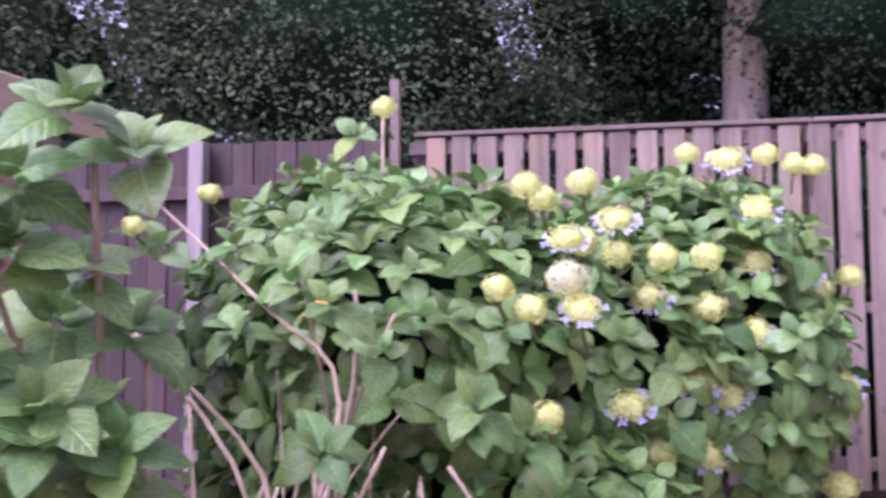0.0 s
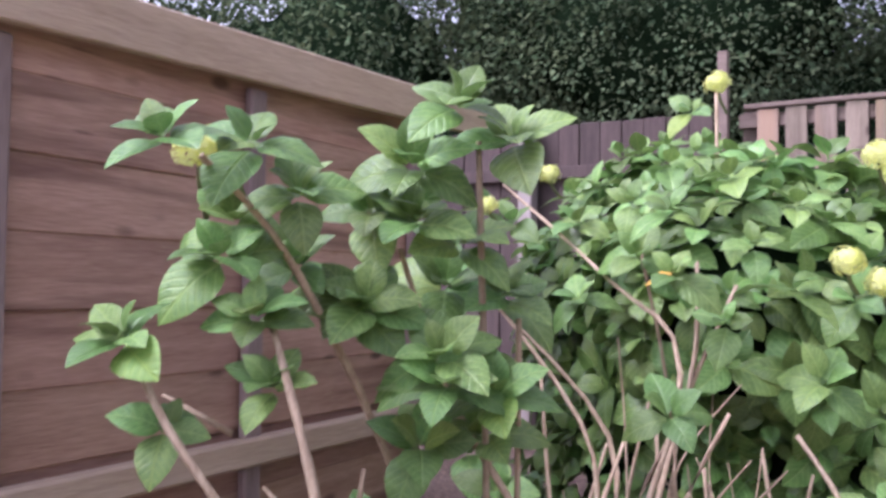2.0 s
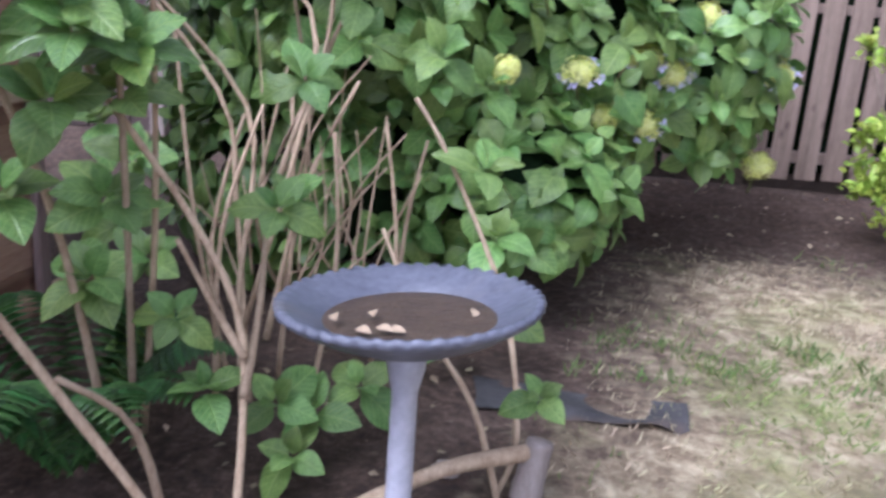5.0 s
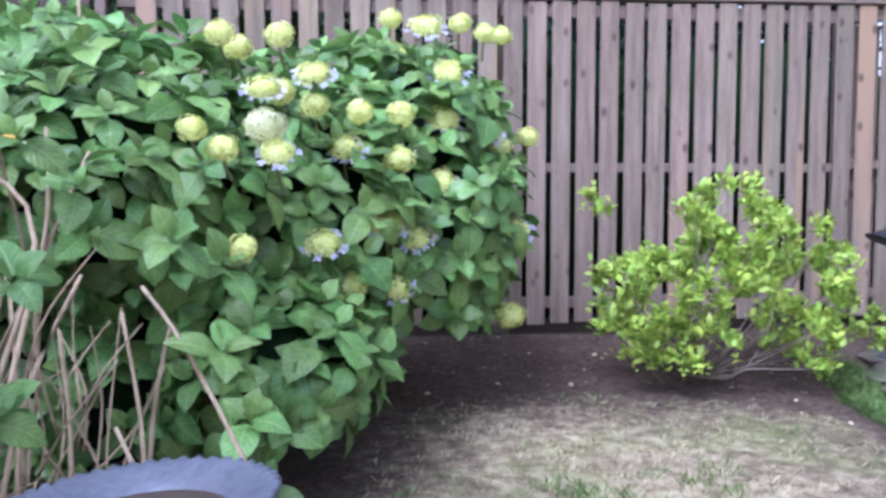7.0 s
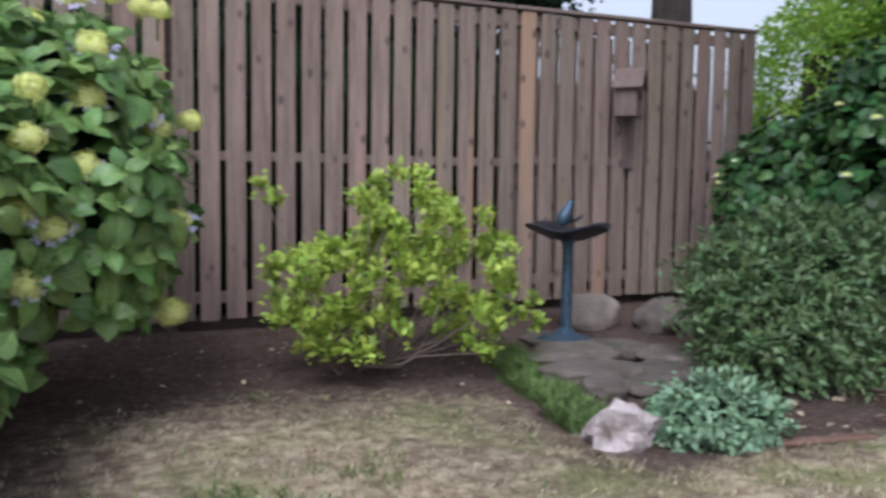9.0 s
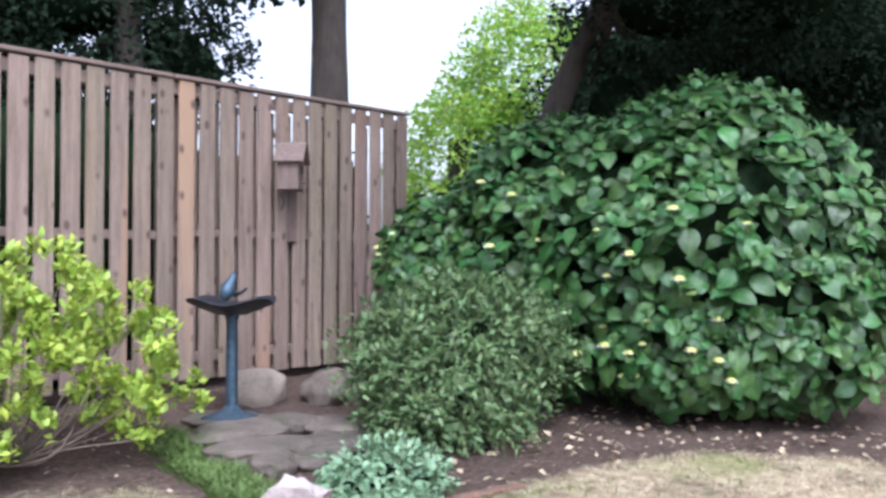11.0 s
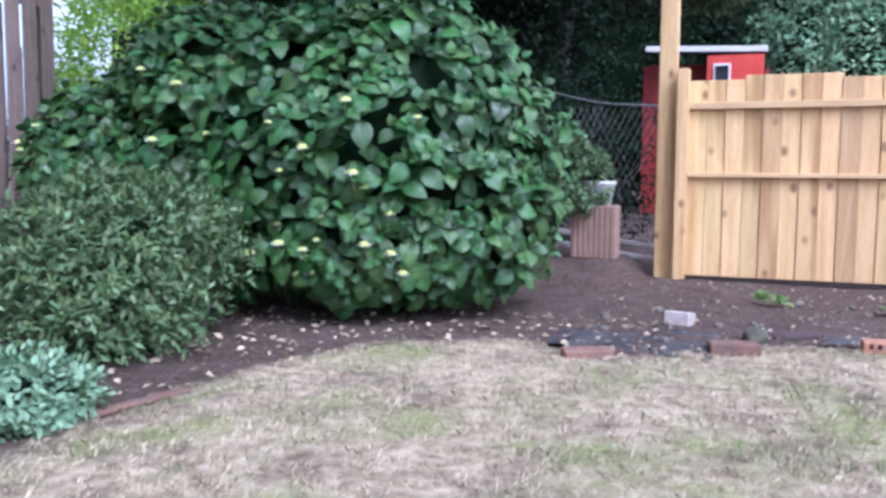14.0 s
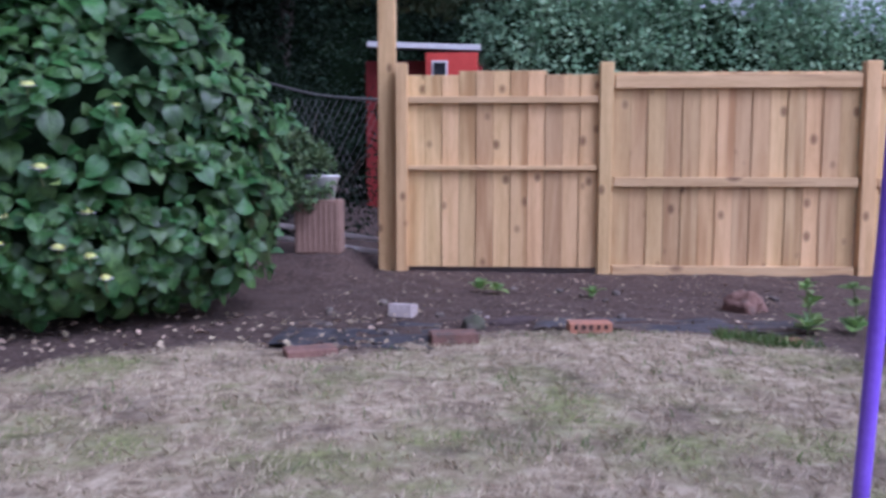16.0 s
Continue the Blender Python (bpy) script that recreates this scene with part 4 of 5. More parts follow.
b2 = thing("iron_bird_bath", (3.12, 3.62, -0.03), "blue-green metal bird bath with a small bird figure", "bird bath")
part("base", lathe("base", [(0.0, 0.0), (0.15, 0.0), (0.15, 0.012), (0.09, 0.02), (0.05, 0.045), (0.032, 0.07), (0.0, 0.075)], M_IRON, 30, lambda i, r, z, a: (r * (1 + 0.07 * math.sin(a * 5)), z)), b2)
part("pole", lathe("pole", [(0.034, 0.05), (0.03, 0.09), (0.031, 0.3), (0.029, 0.5), (0.036, 0.52), (0.045, 0.545), (0.0, 0.55)], M_IRON, 20), b2)
part("bowl", lathe("bowl", [(0.0, 0.53), (0.08, 0.54), (0.16, 0.575), (0.225, 0.605), (0.232, 0.61), (0.22, 0.612), (0.15, 0.59), (0.07, 0.565), (0.0, 0.56)], M_IRONB, 60,
                   lambda i, r, z, a: (r * (1 + 0.08 * math.cos(a * 4)), z + 0.018 * math.cos(a * 4) * (r / 0.23))), b2, "dark scalloped bowl")
figure = [(0.0, -0.055), (0.02, -0.05), (0.036, -0.02), (0.04, 0.01), (0.028, 0.045), (0.02, 0.06), (0.024, 0.078), (0.016, 0.095), (0.0, 0.102)]
part("figure", lathe("figure", figure, M_IRON, 14), b2, "small cast ornament", pose(-0.03, 0, 0.66, 0, 28, 0))
part("figure_tail", tube("figure_tail", [(0.0, 0, 0.635), (0.05, 0, 0.645), (0.09, 0, 0.668)], 0.014, 0.006, M_IRONB, 6), b2)

# ---------------------------------------------------------------- stones, bricks and sheet
def stone(name, at, r, material, seed, label, category, rough=0.3, flat=0.0, group="", turn=0, jagged=False):
    t = thing(name, at, label, category, group)
    part("body", lump("body", r, material, seed, rough, 3 if jagged else 4 if max(r) > 0.1 else 3, flat, 1.6, not jagged), t, m=pose(0, 0, r[2] * 0.55, 0, 0, turn))
    return t


stone("white_rock", (2.33, 2.13, -0.09), (0.115, 0.09, 0.1), M_ROCK, 3, "jagged pinkish-white rock at the lawn edge", "rock", 0.62, 0, "", -35, True)
stone("boulder", (3.52, 3.95, -0.06), (0.18, 0.14, 0.15), M_BOULDER, 5, "rounded sandy boulder by the fence", "boulder", 0.16, 0.12)
stone("mossy_boulder", (3.95, 3.75, -0.08), (0.22, 0.18, 0.14), M_STONE, 8, "low mossy grey boulder under the shrub", "boulder", 0.25)
for i, (x, y, z, rx, ry, rz, tw) in enumerate(((3.02, 3.4, -0.075, 0.3, 0.22, 0.05, 20), (2.85, 2.98, -0.09, 0.26, 0.18, 0.06, -15), (3.2, 2.9, -0.09, 0.28, 0.16, 0.055, 25),
                                               (2.72, 2.75, -0.1, 0.15, 0.1, 0.07, 40), (2.95, 2.7, -0.1, 0.16, 0.1, 0.06, 10), (3.4, 3.1, -0.08, 0.2, 0.16, 0.06, 60), (3.12, 3.68, -0.06, 0.24, 0.2, 0.035, 70), (3.3, 3.36, -0.08, 0.2, 0.13, 0.06, 110))):
    stone("flat_stone", (x, y, z), (rx, ry, rz), M_STONE, 11 + i, "flat weathered grey-brown stone of the rockery step", "stone", 0.22, 0.35, "rockery stones", tw)
stone("slab_rock", (5.75, -1.57, -0.12), (0.13, 0.1, 0.09), M_BRICK, 31, "broken reddish rubble block in the bed", "rubble", 0.3)
stone("mossy_stone", (5.03, -0.06, -0.09), (0.08, 0.06, 0.05), M_STONE, 33, "small mossy stone behind a brick", "stone", 0.25)
stone("rubble", (5.2, -0.25, -0.09), (0.05, 0.17, 0.025), M_OLD, 35, "dark rotten wood strip on the soil", "wood scrap", 0.2, 0, "", 35)
for i in range(26):
    x, y = rng.uniform(4.5, 6.6), rng.uniform(-2.0, 0.9)
    if lawn_distance(np.array([[x, y]]))[0] < -0.05:
        s = rng.uniform(0.012, 0.03)
        stone("pebble", (x, y, ground_z(x, y) - 0.002), (s * 1.4, s, s * 0.7), M_STONE if i % 7 else M_WHITEB, 40 + i, "small stone on the bare soil", "pebble", 0.25, 0, "pebbles in the bed")
for x, y, r in ((-0.35, 0.95, 0.035), (-0.3, 1.05, 0.03), (-0.48, 0.9, 0.03), (0.05, 1.3, 0.03), (0.1, 1.12, 0.035)):
    stone("pale_pebble", (x, y, -0.085), (r, r * 0.8, r * 0.6), M_WHITEB, int(x * 100), "pale stone on the soil under the hydrangea", "pebble", 0.25, 0, "pale stones")


def brick(name, at, turn, material, label, size=(0.2, 0.098, 0.065), tip=0, holes=False):
    t = thing(name, at, label, "brick", "loose bricks on the bed")
    part("block", board("block", size, material, 0.006, 0.003), t, m=pose(0, 0, size[2] / 2 - 0.004, tip, 0, turn))
    if holes:
        for k in range(5):
            part("hole", board("hole", (0.02, 0.01, 0.024), M_HOLE, 0.003), t, m=pose(0, 0, 0, 0, 0, turn) @ pose(-0.072 + k * 0.036, -size[1] / 2 + 0.002, size[2] * 0.55))


brick("white_brick", (5.42, 0.33, -0.1), 75, M_WHITEB, "white-topped worn brick on the soil", (0.14, 0.1, 0.08), 8)
brick("brown_brick", (4.68, 0.02, -0.095), -78, M_BRICK, "brown brick lying at the lawn edge", (0.22, 0.1, 0.07))
brick("air_brick", (4.98, -0.62, -0.085), -84, M_AIRBRICK, "orange perforated brick at the lawn edge", (0.21, 0.09, 0.06), 0, True)
brick("sunken_brick", (4.41, 0.62, -0.125), -65, M_BRICK, "half-buried red-brown brick at the lawn edge", (0.22, 0.11, 0.075))
brick("flat_tile", (4.8, -1.5, -0.085), -70, M_AIRBRICK, "thin orange tile piece in the grass", (0.14, 0.07, 0.02))
brick("brick_edging", (3.0, 1.9, -0.09), -12, M_BRICK, "half-buried red-brown brick edging strip", (0.5, 0.05, 0.02))


def sheet(name, x0, x1, y0, y1, label, seed, n=22):
    v, f = [], []
    for i in range(n + 1):
        for j in range(n + 1):
            x, y = x0 + (x1 - x0) * i / n, y0 + (y1 - y0) * j / n
            wob = noise.noise_vector(Vector((x * 4, y * 4, seed)))
            ex = 0.06 * wob.x
            v.append((x + ex, y + 0.06 * wob.y, ground_z(x, y) + 0.006 + 0.03 * noise.noise(Vector((x * 6, y * 6, seed + 3)))))
    for i in range(n):
        for j in range(n):
            a = i * (n + 1) + j
            f.append((a, a + n + 1, a + n + 2, a + 1))
    me = mesh_of(name, v, f, M_MEMB, True)
    tagged(new(name, me), label, "weed membrane")


sheet("weed_membrane", 4.5, 5.15, 0.1, 0.85, "crumpled black weed membrane on the soil", 2)
sheet("weed_membrane", 4.98, 5.35, -1.7, -0.35, "black weed membrane along the bed edge", 4)
sheet("weed_membrane", 0.05, 0.6, 1.56, 1.76, "crumpled black weed membrane beside the bird bath", 6)

# ---------------------------------------------------------------- hydrangeas
h1 = thing("hydrangea", (0.0, 3.0, -0.05), "leafy green hydrangea with lime-yellow flower heads", "hydrangea")
LOBES1 = [((0.45, 3.3, 0.72), (0.62, 0.55, 0.68)), ((0.02, 2.85, 0.66), (0.55, 0.58, 0.58)), ((-0.36, 2.42, 0.86), (0.45, 0.5, 0.42)),
          ((-0.75, 2.95, 0.8), (0.5, 0.55, 0.6)), ((0.1, 2.35, 0.32), (0.33, 0.3, 0.28)), ((-0.5, 2.4, 0.28), (0.5, 0.3, 0.42)), ((0.62, 3.55, 1.05), (0.4, 0.35, 0.36))]
pts, nrm = lobes_points(LOBES1, 0.105, 0.0, lambda p: (p[:, 1] < 4.12) & ~((p[:, 2] < 0.3) & (p[:, 0] > 0.5)) & ~((p[:, 2] < 0.12) & (p[:, 0] > -0.1)))
rows = []
for p, n in zip(pts, nrm):
    rows += rosette(p, n * 0.75 + np.array([0, -0.1, 0.55]), rng.uniform(0.095, 0.145), 3 if rng.random() < 0.7 else 2)
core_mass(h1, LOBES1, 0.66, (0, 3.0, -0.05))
HEADS1 = (((0.03, 1.83, 1.2), 0.063, 'mop'),
        ((0.06, 1.93, 1.18), 0.066, 'mop'),
        ((0.15, 2.16, 1.25), 0.072, 'mop'),
        ((0.24, 2.36, 1.17), 0.095, 'lace'),
        ((0.15, 2.19, 1.1), 0.073, 'mop'),
        ((0.24, 2.37, 1.08), 0.078, 'mop'),
        ((0.38, 2.6, 1.08), 0.084, 'mop'),
        ((-0.02, 1.7, 0.97), 0.059, 'mop'),
        ((0.0451, 1.721, 0.928), 0.063, 'mop'),
        ((0.11, 2.09, 1), 0.102, 'cream'),
        ((0.146, 2.03, 0.928), 0.088, 'lace'),
        ((0.516, 2.661, 0.929), 0.091, 'mop'),
        ((0.679, 2.862, 0.852), 0.118, 'lace'),
        ((0.54, 3.41, 1.53), 0.085, 'mop'),
        ((0.69, 3.4, 1.5), 0.134, 'lace'),
        ((0.83, 3.38, 1.51), 0.085, 'mop'),
        ((0.56, 3.43, 1.38), 0.134, 'lace'),
        ((0.73, 3.02, 1.26), 0.12, 'lace'),
        ((0.93, 3.37, 1.47), 0.085, 'mop'),
        ((1, 3.36, 1.46), 0.085, 'mop'),
        ((0.53, 2.8, 1.09), 0.091, 'mop'),
        ((0.71, 3.01, 1.09), 0.119, 'lace'),
        ((0.9, 3.19, 1.05), 0.126, 'lace'),
        ((0.97, 3.26, 0.99), 0.106, 'mop'),
        ((1.12, 3.38, 1.04), 0.085, 'mop'),
        ((1.01, 3.174, 0.66), 0.132, 'lace'),
        ((0.997, 3.136, 0.315), 0.108, 'mop'),
        ((0.259, 2.271, 0.674), 0.097, 'lace'),
        ((0.468, 2.591, 0.71), 0.108, 'lace'),
        ((0.573, 2.731, 0.662), 0.114, 'lace'),
        ((0.344, 2.402, 0.531), 0.083, 'mop'),
        ((0.487, 2.602, 0.501), 0.109, 'lace'),
        ((0.33, 2.53, 0.96), 0.1, 'lace'),
        ((0.11, 2.09, 1.1), 0.085, 'lace'),
        ((0.0723, 1.831, 0.695), 0.066, 'mop'),
        ((-0.46, 2.51, 1.55), 0.07, 'mop'),
        ((-0.91, 2.25, 1.26), 0.06, 'mop'))


def clear_of(rows, heads, way=(0.0, -0.9, 0.25), reach=0.34):
    """The flower heads stand clear of the leaves, towards the open lawn."""
    w = unit(np.array(way))
    mid = np.array([r[0] + r[1] / np.linalg.norm(r[1]) * r[3] * 0.5 for r in rows])
    ok = np.ones(len(rows), dtype=bool)
    for at, size, _ in heads:
        d = mid - np.array(at)
        along = np.clip(d @ w, -0.02, reach)
        ok &= np.linalg.norm(d - along[:, None] * w, axis=1) > size * 0.42 + 0.008
    return [r for r, o in zip(rows, ok) if o]


rows = clear_of(rows, HEADS1)
place_leaves(h1, rows, (0.55, 2.3), 300, M_LEAF, M_LEAFS, [M_LIME])
for at, s, kind in HEADS1:
    flower(h1, at, s, kind)
for i in range(9):
    a = rng.uniform(-0.9, 0.75)
    b = np.array((-0.25 + 0.45 * a + rng.normal(0, 0.08), 2.45 + 0.45 * a + rng.normal(0, 0.1), -0.06))
    t = b + np.array((rng.normal(0, 0.22), rng.normal(-0.1, 0.2), rng.uniform(0.6, 1.15)))
    mid = (b + t) / 2 + rng.normal(0, 0.05, 3)
    o = np.array((0, 3.0, -0.05))
    part("stem", tube("stem", [b - o, mid - o, t - o], 0.0065, 0.0035, M_STEM, 6, 0.08), h1)
part("tall_shoot", tube("tall_shoot", [(-0.42, -0.55, 0.7), (-0.45, -0.52, 1.2), (-0.46, -0.5, 1.58)], 0.008, 0.005, M_STEM, 6), h1)

# bare-stemmed hydrangea in the corner
h3 = thing("leggy_hydrangea", (-0.4, 1.5, -0.06), "leggy hydrangea with bare pale stems and leaf clusters", "hydrangea")
o3 = np.array(h3.location)
STEMS3 = [[(-0.422, 1.405, -0.06),
        (-0.457, 1.524, 0.315),
        (-0.324, 1.645, 0.702),
        (-0.309, 1.656, 0.969)], [(-0.409, 1.554, 0.395),
        (-0.343, 1.635, 0.643),
        (-0.239, 1.716, 0.92)], [(-0.422, 1.455, -0.061),
        (-0.507, 1.604, 0.343),
        (-0.571, 1.655, 0.609),
        (-0.865, 1.608, 0.982)], [(-0.467, 1.554, 0.295),
        (-0.511, 1.674, 0.58),
        (-0.734, 1.527, 0.885)], [(-0.454, 1.504, 0.097),
        (-0.365, 1.735, 0.721),
        (-0.557, 1.786, 0.935),
        (-1.02, 2.159, 1.223)], [(-0.205, 1.754, -0.058),
        (-0.16, 1.794, 0.209),
        (-0.214, 1.854, 0.544)], [(-0.166, 1.804, -0.058),
        (-0.151, 1.864, 0.278),
        (-0.115, 1.914, 0.496)], [(-0.384, 1.454, 0.099),
        (-0.32, 1.494, 0.426),
        (-0.224, 1.565, 0.665)], [(0.15, 1.238, -0.089),
        (0.183, 1.29, 0.018),
        (0.133, 1.382, 0.26),
        (-0.002, 1.447, 0.528),
        (-0.082, 1.448, 0.653)], [(0.161, 1.219, -0.09),
        (0.092, 1.26, 0.094),
        (-0.032, 1.317, 0.243),
        (-0.128, 1.407, 0.389)], [(-0.501, 1.454, -0.062),
        (-0.526, 1.554, 0.294),
        (-0.462, 1.654, 0.591)], [(-0.482, 1.504, -0.062),
        (-0.606, 1.604, 0.292),
        (-0.672, 1.656, 0.736)], [(-0.403, 1.604, -0.061),
        (-0.388, 1.654, 0.296),
        (-0.412, 1.704, 0.611)], [(-0.304, 1.554, -0.059),
        (-0.268, 1.604, 0.248),
        (-0.282, 1.604, 0.545)], [(-0.552, 1.604, -0.064),
        (-0.606, 1.704, 0.242),
        (-0.561, 1.804, 0.539)]]
for s in STEMS3:
    part("stem", tube("stem", [np.array(p) - o3 for p in s], 0.0075, 0.004, M_STEM, 7, 0.14), h3)
for i in range(26):
    b = np.array((rng.uniform(-0.62, -0.2), rng.uniform(1.6, 1.95), rng.uniform(0.0, 0.35)))
    t = b + np.array((rng.normal(0, 0.14), rng.normal(0, 0.1), rng.uniform(0.2, 0.5)))
    part("twig", tube("twig", [b - o3, (b + t) / 2 + rng.normal(0, 0.03, 3) - o3, t - o3], 0.0038, 0.0018, M_STEM, 5, 0.1), h3)
rows = []
for x, y, z, s in ((-0.298, 1.25, 0.451, 0.1),
        (-0.294, 1.389, 0.678, 0.11),
        (-0.305, 1.32, 0.451, 0.1),
        (0.067, 1.443, 0.523, 0.12),
        (0.215, 1.1, 0.204, 0.07),
        (-0.438, 1.11, 0.273, 0.1),
        (-0.376, 1.087, 0.15, 0.1),
        (-0.281, 1.197, 0.083, 0.1),
        (-0.219, 1.243, 0.048, 0.1),
        (-0.145, 1.329, 0.073, 0.11),
        (-0.234, 1.152, 0.0, 0.1),
        (-0.068, 1.705, 0.725, 0.14),
        (0.031, 1.805, 0.657, 0.14),
        (0.086, 1.754, 0.302, 0.12),
        (-0.208, 1.804, 0.1, 0.12),
        (-0.009, 1.754, 0.054, 0.12),
        (0.108, 1.804, 0.105, 0.12),
        (-0.605, 1.355, 0.294, 0.11),
        (-0.658, 1.405, 0.491, 0.11),
        (-0.622, 1.305, 0.115, 0.11),
        (-0.317, 1.506, 0.94, 0.1),
        (-0.468, 1.757, 0.986, 0.11),
        (-0.38, 1.707, 1.087, 0.11),
        (-0.221, 1.807, 1.009, 0.11),
        (-0.52, 1.858, 1.123, 0.1),
        (-0.144, 1.908, 1.108, 0.11),
        (-0.679, 1.907, 1.081, 0.11),
        (-0.304, 1.958, 1.185, 0.11),
        (-0.817, 1.808, 1.08, 0.1),
        (-0.595, 1.706, 0.886, 0.1),
        (-0.12, 1.656, 0.912, 0.11),
        (-0.022, 1.856, 0.893, 0.12),
        (-0.237, 1.605, 0.842, 0.09),
        (-0.968, 1.958, 1.126, 0.1),
        (-0.473, 2.008, 1.232, 0.1),
        (-0.861, 1.656, 0.734, 0.11),
        (-0.808, 1.555, 0.537, 0.11),
        (-0.785, 1.605, 0.289, 0.12),
        (-0.914, 1.757, 0.93, 0.11),
        (-0.488, 2.31, 1.428, 0.09),
        (-0.466, 2.259, 1.299, 0.1)):
    rows += rosette((x, y, z), (rng.normal(0.1, 0.2), rng.normal(-0.5, 0.2), 0.75), s * 0.92, 3)
place_leaves(h3, rows, (0.0, 1.3), 300, M_LEAF, M_LEAFS, [M_LIME, M_ORANGE])
flower(h3, (-0.86, 1.75, 1.12), 0.045, "mop")

# hydrangea against the shed
h4 = thing("shed_hydrangea", (-0.5, 0.95, -0.06), "tall hydrangea shoots with bright green leaf rosettes", "hydrangea")
o4 = np.array(h4.location)
ROS4 = ((-0.704, 0.497, 0.845, 0.085),
        (-0.673, 0.539, 0.735, 0.07),
        (-0.63, 0.645, 0.87, 0.085),
        (-0.604, 0.657, 0.78, 0.085),
        (-0.512, 0.565, 0.58, 0.085),
        (-0.612, 0.847, 0.886, 0.1),
        (-0.478, 0.871, 0.812, 0.1),
        (-0.683, 0.79, 0.939, 0.085),
        (-0.709, 0.688, 1.001, 0.09),
        (-0.61, 0.879, 1.024, 0.1),
        (-0.573, 1.042, 0.912, 0.11),
        (-0.539, 1.176, 0.899, 0.11),
        (-0.506, 1.067, 0.672, 0.11),
        (-0.55, 0.932, 0.666, 0.11),
        (-0.545, 1.082, 0.485, 0.11),
        (-0.657, 0.511, 1.089, 0.09),
        (-0.638, 0.642, 1.097, 0.09),
        (-0.615, 0.712, 1.036, 0.09),
        (-0.461, 0.888, 1.179, 0.1),
        (-0.53, 0.87, 1.091, 0.11),
        (-0.531, 0.879, 1.012, 0.1),
        (-0.499, 0.961, 0.98, 0.11),
        (-0.458, 1.043, 0.9, 0.1),
        (-0.589, 0.841, 0.885, 0.1),
        (-0.462, 0.86, 0.775, 0.1),
        (-0.42, 0.933, 0.753, 0.11),
        (-0.69, 0.645, 0.949, 0.09),
        (-0.606, 1.125, 0.319, 0.11),
        (-0.417, 0.971, 1.135, 0.1),
        (-0.583, 1.08, 0.764, 0.11),
        (-0.266, 0.68, 0.093, 0.06),
        (-0.635, 0.923, 0.521, 0.1))
rows = []
for x, y, z, s in ROS4:
    rows += rosette((x, y, z), (rng.normal(0.3, 0.15), rng.normal(-0.5, 0.15), 0.75), s * 1.02, 4 if s > 0.08 else 3, -8, 55)
place_leaves(h4, rows, (-0.4, 0.7), 300, M_LEAF, M_LEAFS, [M_LIME, M_LIME, M_LIME])
STEMS4 = [[(-0.269, 0.94, -0.057),
        (-0.309, 1.092, 0.244),
        (-0.392, 1.082, 0.458),
        (-0.558, 1.046, 0.718),
        (-0.578, 0.912, 0.968)], [(-0.291, 1.045, 0.163),
        (-0.302, 1.162, 0.293),
        (-0.331, 1.288, 0.453)], [(-0.299, 1.073, 0.223),
        (-0.365, 1.096, 0.307),
        (-0.412, 1.061, 0.43)], [(-0.261, 0.741, -0.058),
        (-0.292, 0.756, 0.064),
        (-0.428, 0.711, 0.312),
        (-0.505, 0.622, 0.516),
        (-0.563, 0.566, 0.61),
        (-0.638, 0.509, 0.744),
        (-0.713, 0.522, 0.829)], [(-0.521, 0.63, 0.577),
        (-0.517, 0.639, 0.636),
        (-0.549, 0.636, 0.748),
        (-0.613, 0.66, 0.862)], [(-0.329, 0.845, -0.053),
        (-0.366, 0.807, 0.209),
        (-0.427, 0.71, 0.332)], [(-0.557, 1.175, -0.036),
        (-0.506, 1.072, 0.516),
        (-0.448, 0.923, 1.128)], [(-0.606, 1.171, -0.032),
        (-0.619, 1.012, 0.524),
        (-0.647, 0.757, 0.924),
        (-0.66, 0.575, 1.074)], [(-0.562, 1.225, -0.035),
        (-0.503, 1.173, 0.417),
        (-0.451, 1.074, 0.859)]]
for s in STEMS4:
    part("stem", tube("stem", [np.array(p) - o4 for p in s], 0.0085, 0.0045, M_STEM, 7, 0.12), h4)
for a, b in (((-0.6, 0.74, 0.56), (-0.64, 0.68, 0.64)), ((-0.6, 0.7, 0.58), (-0.69, 0.65, 0.62)), ((-0.55, 0.77, 0.6), (-0.54, 0.77, 0.66)), ((-0.68, 0.66, 0.71), (-0.77, 0.62, 0.76))):
    part("twig", tube("twig", [np.array(a) - o4, np.array(b) - o4], 0.005, 0.003, M_STEM, 5), h4)
flower(h4, (-0.75, 0.66, 1.1), 0.065, "mop", (0.3, -0.3, 0.9))

fern = thing("fern", (-0.66, 1.12, -0.09), "dark green fern at the foot of the shed", "fern")
for k in range(10):
    a = radians(-150 + k * 36)
    L_ = rng.uniform(0.26, 0.4)
    n = 26
    t = np.linspace(0.08, 1, n)
    px = np.stack([np.cos(a) * t * L_, np.sin(a) * t * L_ , 0.28 * np.sin(t * 2.3) * L_ / 0.35], 1)
    side = np.array([-math.sin(a), math.cos(a), 0])
    P2 = np.concatenate([px, px])
    W2 = np.concatenate([np.tile(side + np.array([0, 0, -0.3]), (n, 1)), np.tile(-side + np.array([0, 0, -0.3]), (n, 1))])
    part("frond", swarm("frond", LEAF_N, frames_of(P2, W2, np.tile([0, 0, 1.0], (2 * n, 1)), np.tile(0.085 * np.sin(np.pi * (0.12 + 0.86 * t)), 2)), M_LEAFDS), fern)
stump = thing("pale_cut_branch", (0.08, 1.15, -0.06), "pale cut branch lying on the soil", "branch")
part("limb", tube("limb", [(-0.2, -0.14, 0.03), (-0.03, 0.02, 0.06), (0.15, 0.12, 0.07)], 0.014, 0.018, M_STEM, 8, 0.1), stump)
